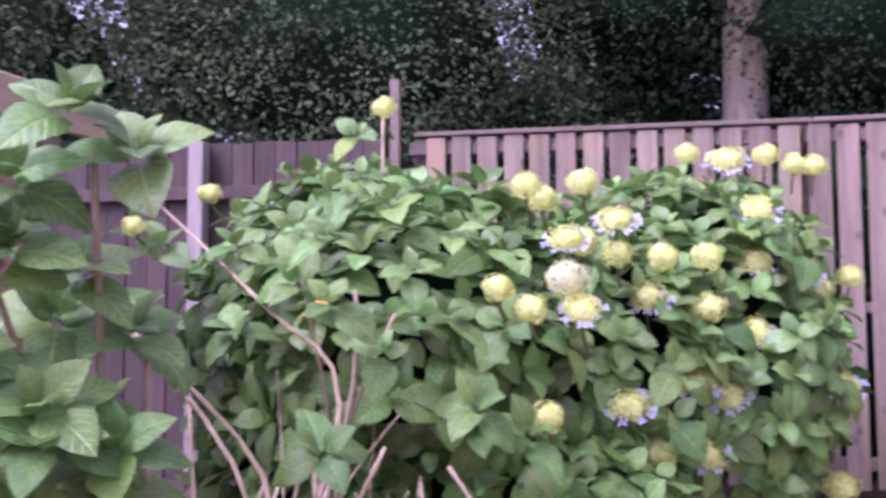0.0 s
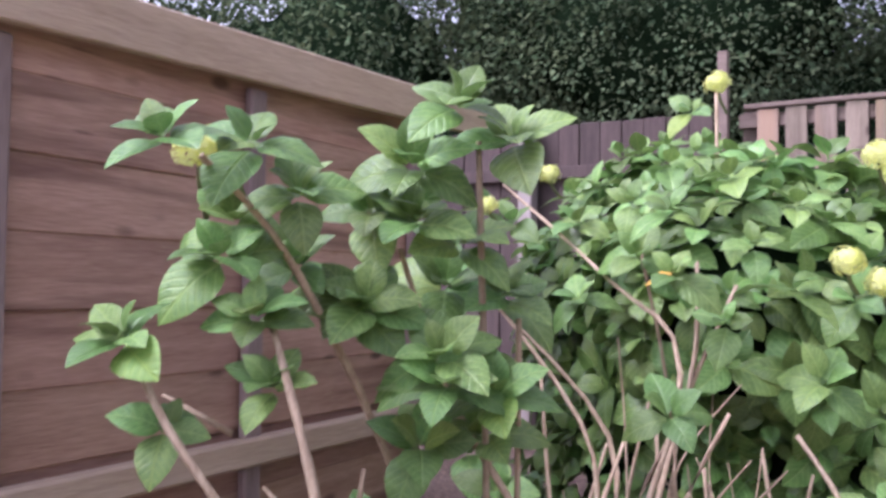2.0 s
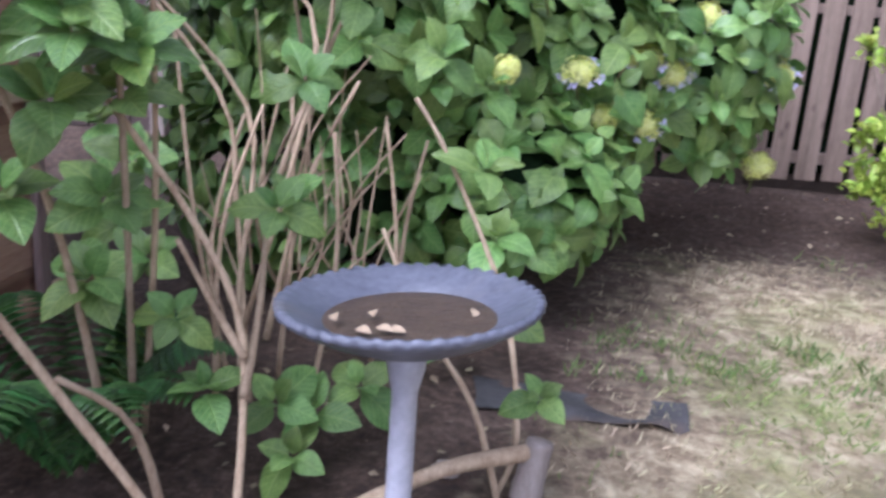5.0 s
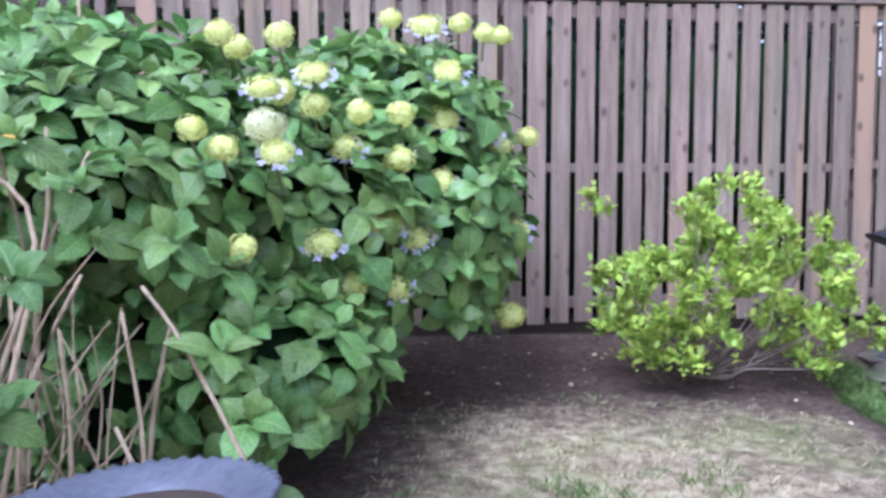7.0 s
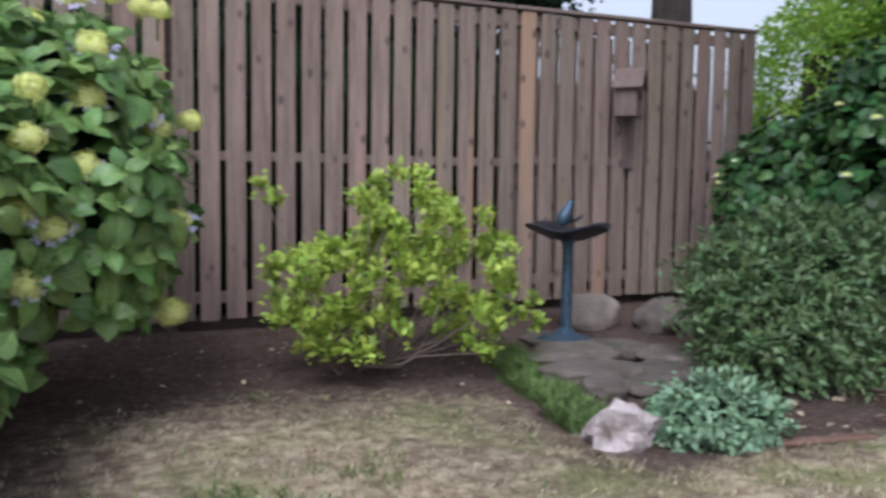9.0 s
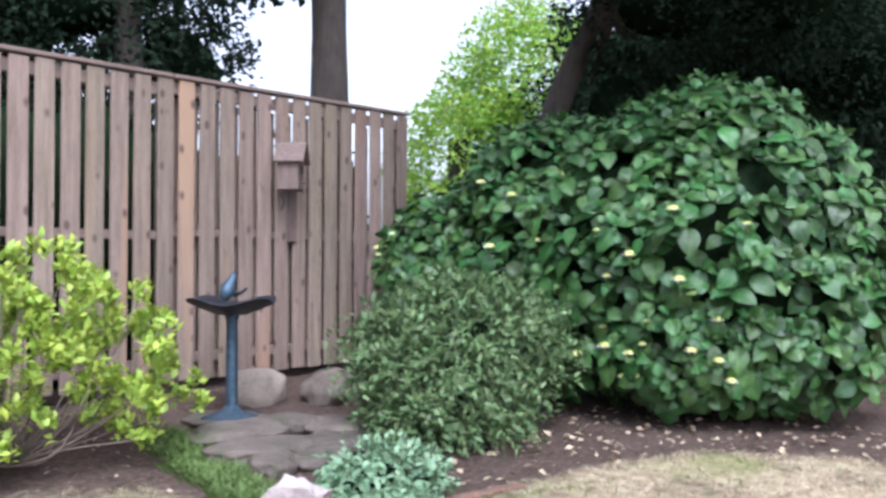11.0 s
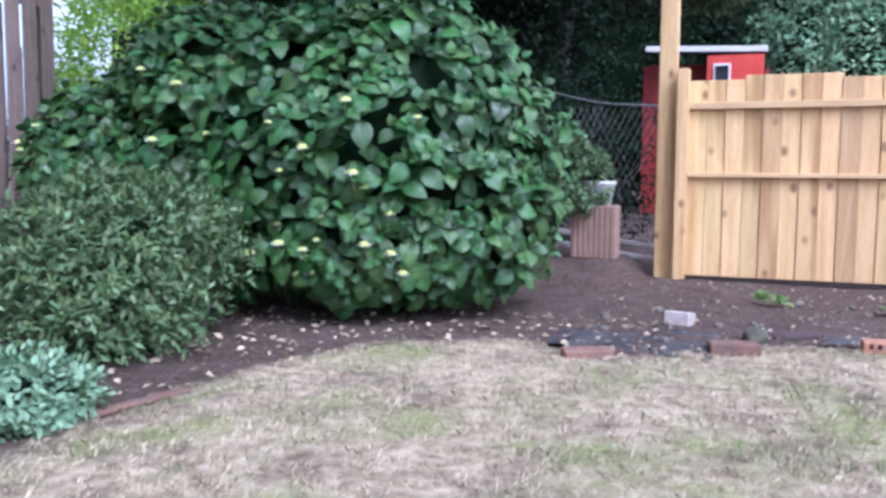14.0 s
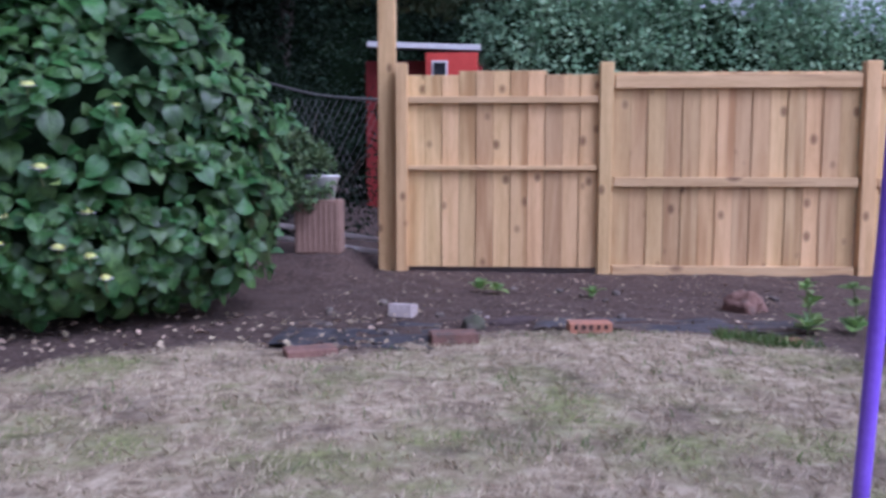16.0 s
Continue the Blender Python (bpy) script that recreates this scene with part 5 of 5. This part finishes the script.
part("stub", tube("stub", [(0.13, 0.1, -0.03), (0.14, 0.11, 0.03), (0.15, 0.12, 0.09)], 0.035, 0.026, M_OLDPOST, 10, 0.05), stump)

# great hydrangea by the wire fence
h2 = thing("great_hydrangea", (5.5, 2.2, -0.08), "huge dark green hydrangea mound with few small flower heads", "hydrangea")
LOBES2 = [((5.5, 2.2, 0.75), (1.05, 1.12, 0.98)), ((5.45, 1.62, 0.52), (0.78, 0.6, 0.56)), ((5.35, 3.0, 0.75), (0.85, 0.75, 0.72)), ((4.95, 3.72, 0.7), (0.55, 0.4, 0.52)),
          ((5.5, 2.1, 1.35), (0.62, 0.62, 0.52)), ((5.0, 1.95, 0.35), (0.55, 0.55, 0.38)), ((5.35, 3.05, 1.2), (0.7, 0.65, 0.52))]
pts, nrm = lobes_points(LOBES2, 0.107, 0.03, lambda p: (p[:, 0] < 5.75))
rows = []
for p, n in zip(pts, nrm):
    rows += rosette(p, n * 0.7 + np.array([-0.12, -0.1, 0.5]), rng.uniform(0.098, 0.142), 3 if rng.random() < 0.45 else 2)
place_leaves(h2, rows, (3.9, 1.5), 300, M_LEAFD, M_LEAFDS, [M_LIME, M_LEAF, M_LEAF])
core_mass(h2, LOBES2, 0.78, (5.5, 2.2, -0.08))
sel = np.argsort(pts[:, 0] + 0.35 * rng.random(len(pts)))[:190]
for i in rng.choice(sel, 40, replace=False):
    flower(h2, pts[i] + nrm[i] * 0.05 + np.array((0, 0, 0.03)), rng.uniform(0.03, 0.055), "lace", (-0.2, -0.1, 0.95))
for s in ((4.75, 3.6, 0.82, 0.1), (4.72, 3.5, 0.95, 0.09), (4.55, 3.75, 0.72, 0.1)):
    flower(h2, s[:3], s[3], "mop", (-0.5, -0.3, 0.8))

# ---------------------------------------------------------------- other shrubs
az = thing("azalea", (1.95, 3.45, 0.0), "open azalea with lime-green leaf tufts on bare twigs", "azalea")
tips = []
for i in range(330):
    d = unit(rng.normal(0, 1, 3))
    d[2] = d[2] * 1.05
    r = rng.uniform(0.5, 1.02)
    p = np.array((0.08, -0.04, 0.38)) + d * np.array((0.64, 0.38, 0.44)) * r
    if p[2] > 0.06 and noise.noise(Vector(p * 5.5)) > 0.06:
        tips.append(p)
tips += [np.array(p) for p in ((0.4, -0.32, 0.05), (0.33, -0.28, 0.09), (-0.38, -0.15, 0.1), (-0.3, -0.2, 0.12), (0.75, -0.05, 0.16), (0.85, 0.0, 0.22), (0.82, -0.08, 0.12), (0.6, -0.1, 0.14), (-0.52, 0.05, 0.78), (-0.46, 0, 0.72), (-0.3, -0.22, 0.2), (-0.12, -0.3, 0.22), (0.02, -0.28, 0.16), (0.12, -0.3, 0.26), (-0.2, -0.28, 0.3), (0.25, -0.3, 0.3), (0.5, -0.2, 0.22), (0.62, -0.12, 0.3), (0.45, -0.3, 0.14), (-0.05, -0.3, 0.34))]
P, W, Nn, S = [], [], [], []
for p in tips:
    k = 36
    a = rng.uniform(0, 6.28, k)
    el = rng.uniform(-0.15, 1.2, k)
    axis_ = unit(p - np.array((0, 0, -0.25)) + rng.normal(0, 0.1, 3))
    w = np.stack([np.cos(a) * np.cos(el), np.sin(a) * np.cos(el), np.sin(el)], 1) + axis_ * 0.4
    P.append(np.tile(p, (k, 1)) + rng.normal(0, 0.022, (k, 3)))
    W.append(w)
    Nn.append(np.tile([0, -0.2, 1.0], (k, 1)) + rng.normal(0, 0.35, (k, 3)))
    S.append(rng.uniform(0.032, 0.058, k))
ob = part("leaf_tuft", swarm("leaf_tuft", LEAF_S, frames_of(np.concatenate(P), np.concatenate(W), np.concatenate(Nn), np.concatenate(S)), M_AZ), az, "lime-green leaf tufts")
tagged(ob, kind="stuff")
for p in tips[::4]:
    mid = p * np.array((0.55, 0.55, 0.35)) + rng.normal(0, 0.05, 3)
    part("twig", tube("twig", [(rng.normal(0, 0.04), rng.normal(0, 0.03), -0.03), mid, p], 0.006, 0.0025, M_TWIG, 5, 0.1), az)


def shrub(name, at, lobes, density, leaf, piece, material, label, category, shrink=0.8, twigs=10, sprays=0):
    s = thing(name, at, label, category)
    core_mass(s, lobes, shrink)
    for k in range(twigs):
        c, r = lobes[k % len(lobes)]
        t = np.array(c) + unit(rng.normal(0, 1, 3)) * np.array(r) * 0.8
        part("twig", tube("twig", [(rng.normal(0, 0.05), rng.normal(0, 0.05), -0.02), t * 0.5 + rng.normal(0, 0.03, 3), t], 0.007, 0.003, M_TWIG, 5), s)
    if not sprays:
        tagged(part("foliage", leafy_mass(lobes, density, leaf, piece, material, floor=0.0, layers=(0.68, 1.2)), s), kind="stuff")
        return
    P, W, Q, S = [], [], [], []
    for k in range(sprays):  # arching shoots, set with leaves to their drooping tips
        c, r = lobes[rng.integers(len(lobes))]
        d = unit(rng.normal(0, 1, 3) + np.array((0, 0, 0.35)))
        root = np.array(c) + d * np.array(r) * rng.uniform(0.6, 0.9)
        run = unit(d * np.array((1, 1, 0.6)) + rng.normal(0, 0.45, 3))
        long = rng.uniform(0.12, 0.27)
        for i in range(15):
            f = (i + 1) / 15
            p = root + run * long * f + np.array((0, 0, 0.05 * f - 0.12 * f * f))
            if p[2] < 0.01:
                continue
            P.append(p)
            W.append(run * 0.7 + unit(rng.normal(0, 1, 3)) * 0.9)
            Q.append(d * 0.5 + np.array((0, 0, 0.7)) + rng.normal(0, 0.35, 3))
            S.append(leaf * rng.uniform(0.7, 1.25) * (1.1 - 0.4 * f))
    tagged(part("foliage", swarm("foliage", piece, frames_of(np.array(P), np.array(W), np.array(Q), np.array(S)), material), s), kind="stuff")


shrub("small_leaved_shrub", (3.85, 2.72, -0.07), [((0, 0, 0.4), (0.58, 0.5, 0.36)), ((-0.22, -0.12, 0.22), (0.36, 0.34, 0.24)), ((0.3, 0.1, 0.4), (0.42, 0.4, 0.34))],
      0, 0.057, LEAF_N, M_SHRUB, "spreading shrub of small grey-green leaves", "shrub", 0.55, 10, 1600)
shrub("sedum", (2.72, 2.12, -0.09), [((0, 0, 0.08), (0.22, 0.2, 0.13)), ((0.11, -0.05, 0.06), (0.14, 0.14, 0.1)), ((-0.11, -0.03, 0.06), (0.14, 0.14, 0.1))], 4600, 0.034, LEAF_S, M_SEDUM,
      "low blue-green clump of fleshy leaves", "sedum", 0.5, 6)
shrub("fence_climber", (8.6, 1.7, -0.05), [((0, 0, 0.7), (0.3, 0.9, 0.75))], 700, 0.05, LEAF_S, M_TREED, "sparse dark climber behind the wire fence", "climber", 0.4, 12)
for i, (x, y, s) in enumerate(((6.3, -0.07, 0.1), (6.22, -0.17, 0.09), (6.1, -0.76, 0.09), (5.1, -1.7, 0.12), (5.05, -1.9, 0.11), (5.0, -1.66, 0.09))):
    w = thing("weed", (x, y, ground_z(x, y)), "small leafy green weed in the bare bed", "weed", "weeds in the bed")
    rw = rosette((0, 0, 0.03), (0, 0, 1), s, 4, 5, 60)
    if i >= 3:
        rw += rosette((0.01, 0, 0.14), (0, 0, 1), s * 0.7, 3, 5, 60) + rosette((0.0, 0.02, 0.22), (0, 0, 1), s * 0.6, 3, 5, 60)
        part("stem", tube("stem", [(0, 0, -0.01), (0, 0, 0.12), (0, 0.02, 0.23)], 0.004, 0.003, M_GSTEM, 5), w)
    lm = plan_of(mesh_of("leaf", *LEAF, M_LEAF, True), LEAF[0])
    fm = frames_of(np.array([r[0] for r in rw]), np.array([r[1] for r in rw]), np.array([r[2] for r in rw]), np.array([r[3] for r in rw]))
    for q in fm:
        part("leaf", lm, w, m=Matrix(q.tolist()))

# ---------------------------------------------------------------- violet frame leg
leg = thing("play_frame", (2.8, -0.985, -0.09), "leaning violet powder-coated metal frame leg", "play equipment")
part("leg", tube("leg", [(0, -0.02, -0.01), (0.0, -0.045, 0.55), (0.0, -0.08, 1.35)], 0.019, 0.019, M_PURPLE, 14), leg)
part("cross_bar", tube("cross_bar", [(0.0, -0.04, 0.42), (0.02, -0.5, 0.42)], 0.014, 0.014, M_PURPLE, 12), leg)
part("far_leg", tube("far_leg", [(0.02, -0.5, -0.01), (0.02, -0.5, 1.35)], 0.019, 0.019, M_PURPLE, 14), leg)


# ---------------------------------------------------------------- trees and hedges beyond
def tree(name, base, label, trunk, lobes, density, leaf, material, bark=M_BARK, core=0.72, limbs=4, category="tree"):
    t = thing(name, (base[0], base[1], base[2]), label, category)
    if trunk:
        pts_, r0, r1 = trunk
        part("trunk", tube("trunk", pts_, r0, r1, bark, 14, 0.06), t)
        top = np.array(pts_[-1])
        for k in range(limbs):
            c, r = lobes[k % len(lobes)]
            st = np.array(pts_[0]) * 0.08 + top * 0.92
            part("limb", tube("limb", [st, (st + np.array(c)) / 2 + rng.normal(0, 0.15, 3), np.array(c) + rng.normal(0, 0.3, 3)], r1 * 0.7, r1 * 0.2, bark, 7, 0.1), t)
    tagged(part("crown", leafy_mass(lobes, density, leaf, CARD, material, "crown", floor=-0.2, layers=(0.72, 1.15)), t), kind="stuff")
    if core:
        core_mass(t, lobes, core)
    return t


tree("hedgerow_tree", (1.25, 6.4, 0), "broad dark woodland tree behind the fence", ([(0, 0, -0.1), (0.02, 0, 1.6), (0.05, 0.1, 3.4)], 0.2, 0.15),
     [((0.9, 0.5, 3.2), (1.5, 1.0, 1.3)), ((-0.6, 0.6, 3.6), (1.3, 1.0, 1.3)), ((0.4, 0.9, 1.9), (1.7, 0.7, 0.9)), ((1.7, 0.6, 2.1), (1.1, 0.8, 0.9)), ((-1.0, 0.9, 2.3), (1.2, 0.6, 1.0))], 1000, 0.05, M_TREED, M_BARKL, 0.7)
tree("hedgerow_tree", (-1.6, 6.3, 0), "leafy grey-green woodland tree behind the fence", ([(0, 0, -0.1), (0.05, 0.1, 1.8), (0, 0.2, 3.2)], 0.16, 0.1),
     [((0, 0, 2.9), (1.6, 1.1, 1.2)), ((-1.2, 0.3, 3.3), (1.3, 1.0, 1.3)), ((0.9, 0.4, 2.0), (1.3, 0.8, 0.9)), ((-0.6, 0.2, 1.6), (1.5, 0.8, 0.9))], 1150, 0.047, M_TREE, M_BARK, 0.68)
tree("hedgerow_tree", (-4.6, 6.0, 0), "leafy grey-green woodland tree beyond the shed", ([(0, 0, -0.1), (0.05, 0, 1.8), (0.1, 0.1, 3.0)], 0.15, 0.1),
     [((0, 0, 2.7), (1.6, 1.3, 1.3)), ((-1.5, -0.6, 2.5), (1.4, 1.2, 1.3)), ((0.9, -0.2, 1.8), (1.2, 0.9, 1.0))], 600, 0.062, M_TREE, M_BARK, 0.66)
tree("hedgerow_tree", (4.1, 6.6, 0), "dark woodland tree with thin gaps to the sky", ([(0, 0, -0.1), (0.05, 0, 1.8), (0.1, 0.1, 3.2)], 0.16, 0.1),
     [((-0.6, 0.2, 3.0), (1.1, 0.8, 0.9)), ((0.4, 0.5, 3.6), (1.2, 0.9, 0.9)), ((-0.4, 0.3, 1.7), (1.1, 0.7, 0.7)), ((0.9, 0.6, 2.6), (0.7, 0.6, 0.6))], 600, 0.062, M_TREED, M_BARK, 0.55)
tree("tall_tree", (6.6, 6.9, 0), "tall straight tree with a thick dark trunk", ([(0, 0, -0.1), (0.02, 0, 2.4), (0.0, 0.05, 5.6)], 0.22, 0.18),
     [((-0.9, 0.5, 4.6), (1.3, 1.2, 1.0)), ((0.1, 0.2, 5.6), (1.6, 1.4, 1.1))], 160, 0.12, M_TREED, M_BARK, 0.5)
tree("bright_tree", (10.3, 8.4, 0), "yellow-green distant tree, sunlight put into its leaf colour", ([(0, 0, -0.1), (0.1, 0, 1.6), (0.1, 0, 2.6)], 0.14, 0.09),
     [((0.3, -0.3, 2.0), (1.3, 1.2, 1.3)), ((0.9, -0.9, 3.3), (1.2, 1.2, 1.2)), ((0.9, -0.9, 1.2), (1.3, 1.2, 1.0))], 800, 0.08, M_TREEL, M_BARK, 0)
# The last five lobes are an unseen canopy, added to shade this corner.
tree("leaning_tree", (7.1, 4.55, 0), "dark leaning tree behind the great hydrangea, with added unseen canopy", ([(0, 0, -0.1), (0.02, -0.02, 1.5), (0.12, -0.25, 2.4), (0.3, -0.7, 3.4)], 0.16, 0.1),
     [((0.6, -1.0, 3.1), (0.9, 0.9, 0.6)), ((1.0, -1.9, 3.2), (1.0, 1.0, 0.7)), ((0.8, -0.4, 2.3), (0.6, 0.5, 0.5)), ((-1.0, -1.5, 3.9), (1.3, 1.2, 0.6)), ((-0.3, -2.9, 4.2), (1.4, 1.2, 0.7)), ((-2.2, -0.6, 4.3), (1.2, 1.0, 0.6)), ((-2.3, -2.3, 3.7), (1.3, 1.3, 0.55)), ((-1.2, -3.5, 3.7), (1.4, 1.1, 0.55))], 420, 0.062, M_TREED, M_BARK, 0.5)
tree("dark_conifer", (10.2, 3.4, 0), "evergreen trees beyond the wire fence, shade put into their colour", ([(0, 0, -0.1), (0, 0, 2.5), (0, 0, 4.2)], 0.2, 0.12),
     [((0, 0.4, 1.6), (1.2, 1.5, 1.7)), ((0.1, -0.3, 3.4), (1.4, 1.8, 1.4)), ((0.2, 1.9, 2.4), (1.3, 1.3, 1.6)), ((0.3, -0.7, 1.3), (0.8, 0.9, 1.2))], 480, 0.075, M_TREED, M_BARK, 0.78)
tree("overhanging_conifer", (10.6, 1.3, 0), "evergreen boughs hanging over the red playhouse", ([(0, 1.0, -0.1), (0, 0.9, 2.5), (0, 0.5, 3.6)], 0.12, 0.08),
     [((0.3, 0.2, 3.3), (0.9, 1.0, 0.62)), ((0.4, -0.9, 3.0), (0.8, 0.8, 0.5)), ((0.4, -1.4, 3.5), (1.0, 0.9, 0.6))], 330, 0.09, M_TREE, M_BARK, 0.5)
# The hedge behind the wire fence takes the near-black leaves as its shade.
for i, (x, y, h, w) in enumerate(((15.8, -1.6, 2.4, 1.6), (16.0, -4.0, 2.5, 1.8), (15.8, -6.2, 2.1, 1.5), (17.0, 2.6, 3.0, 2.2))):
    tree("laurel_hedge", (x, y, 0), "glossy green laurel hedge behind the pine fence" if y < 0 else "evergreen hedge beyond the wire fence, shade put into its colour", None,
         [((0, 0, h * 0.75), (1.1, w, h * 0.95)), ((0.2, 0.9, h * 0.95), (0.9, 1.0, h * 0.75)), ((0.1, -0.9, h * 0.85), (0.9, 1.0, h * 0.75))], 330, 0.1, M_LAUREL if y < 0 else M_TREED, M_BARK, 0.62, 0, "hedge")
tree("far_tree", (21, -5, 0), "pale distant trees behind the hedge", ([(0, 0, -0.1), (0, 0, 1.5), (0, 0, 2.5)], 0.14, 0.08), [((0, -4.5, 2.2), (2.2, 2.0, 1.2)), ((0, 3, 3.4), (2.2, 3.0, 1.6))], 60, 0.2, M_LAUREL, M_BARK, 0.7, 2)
# Hedge added as a dark backing, so the gaps between slats read black.
tree("added_back_hedge", (1.2, 5.05, 0), "dense hedge added behind the slatted fence to darken its gaps", None,
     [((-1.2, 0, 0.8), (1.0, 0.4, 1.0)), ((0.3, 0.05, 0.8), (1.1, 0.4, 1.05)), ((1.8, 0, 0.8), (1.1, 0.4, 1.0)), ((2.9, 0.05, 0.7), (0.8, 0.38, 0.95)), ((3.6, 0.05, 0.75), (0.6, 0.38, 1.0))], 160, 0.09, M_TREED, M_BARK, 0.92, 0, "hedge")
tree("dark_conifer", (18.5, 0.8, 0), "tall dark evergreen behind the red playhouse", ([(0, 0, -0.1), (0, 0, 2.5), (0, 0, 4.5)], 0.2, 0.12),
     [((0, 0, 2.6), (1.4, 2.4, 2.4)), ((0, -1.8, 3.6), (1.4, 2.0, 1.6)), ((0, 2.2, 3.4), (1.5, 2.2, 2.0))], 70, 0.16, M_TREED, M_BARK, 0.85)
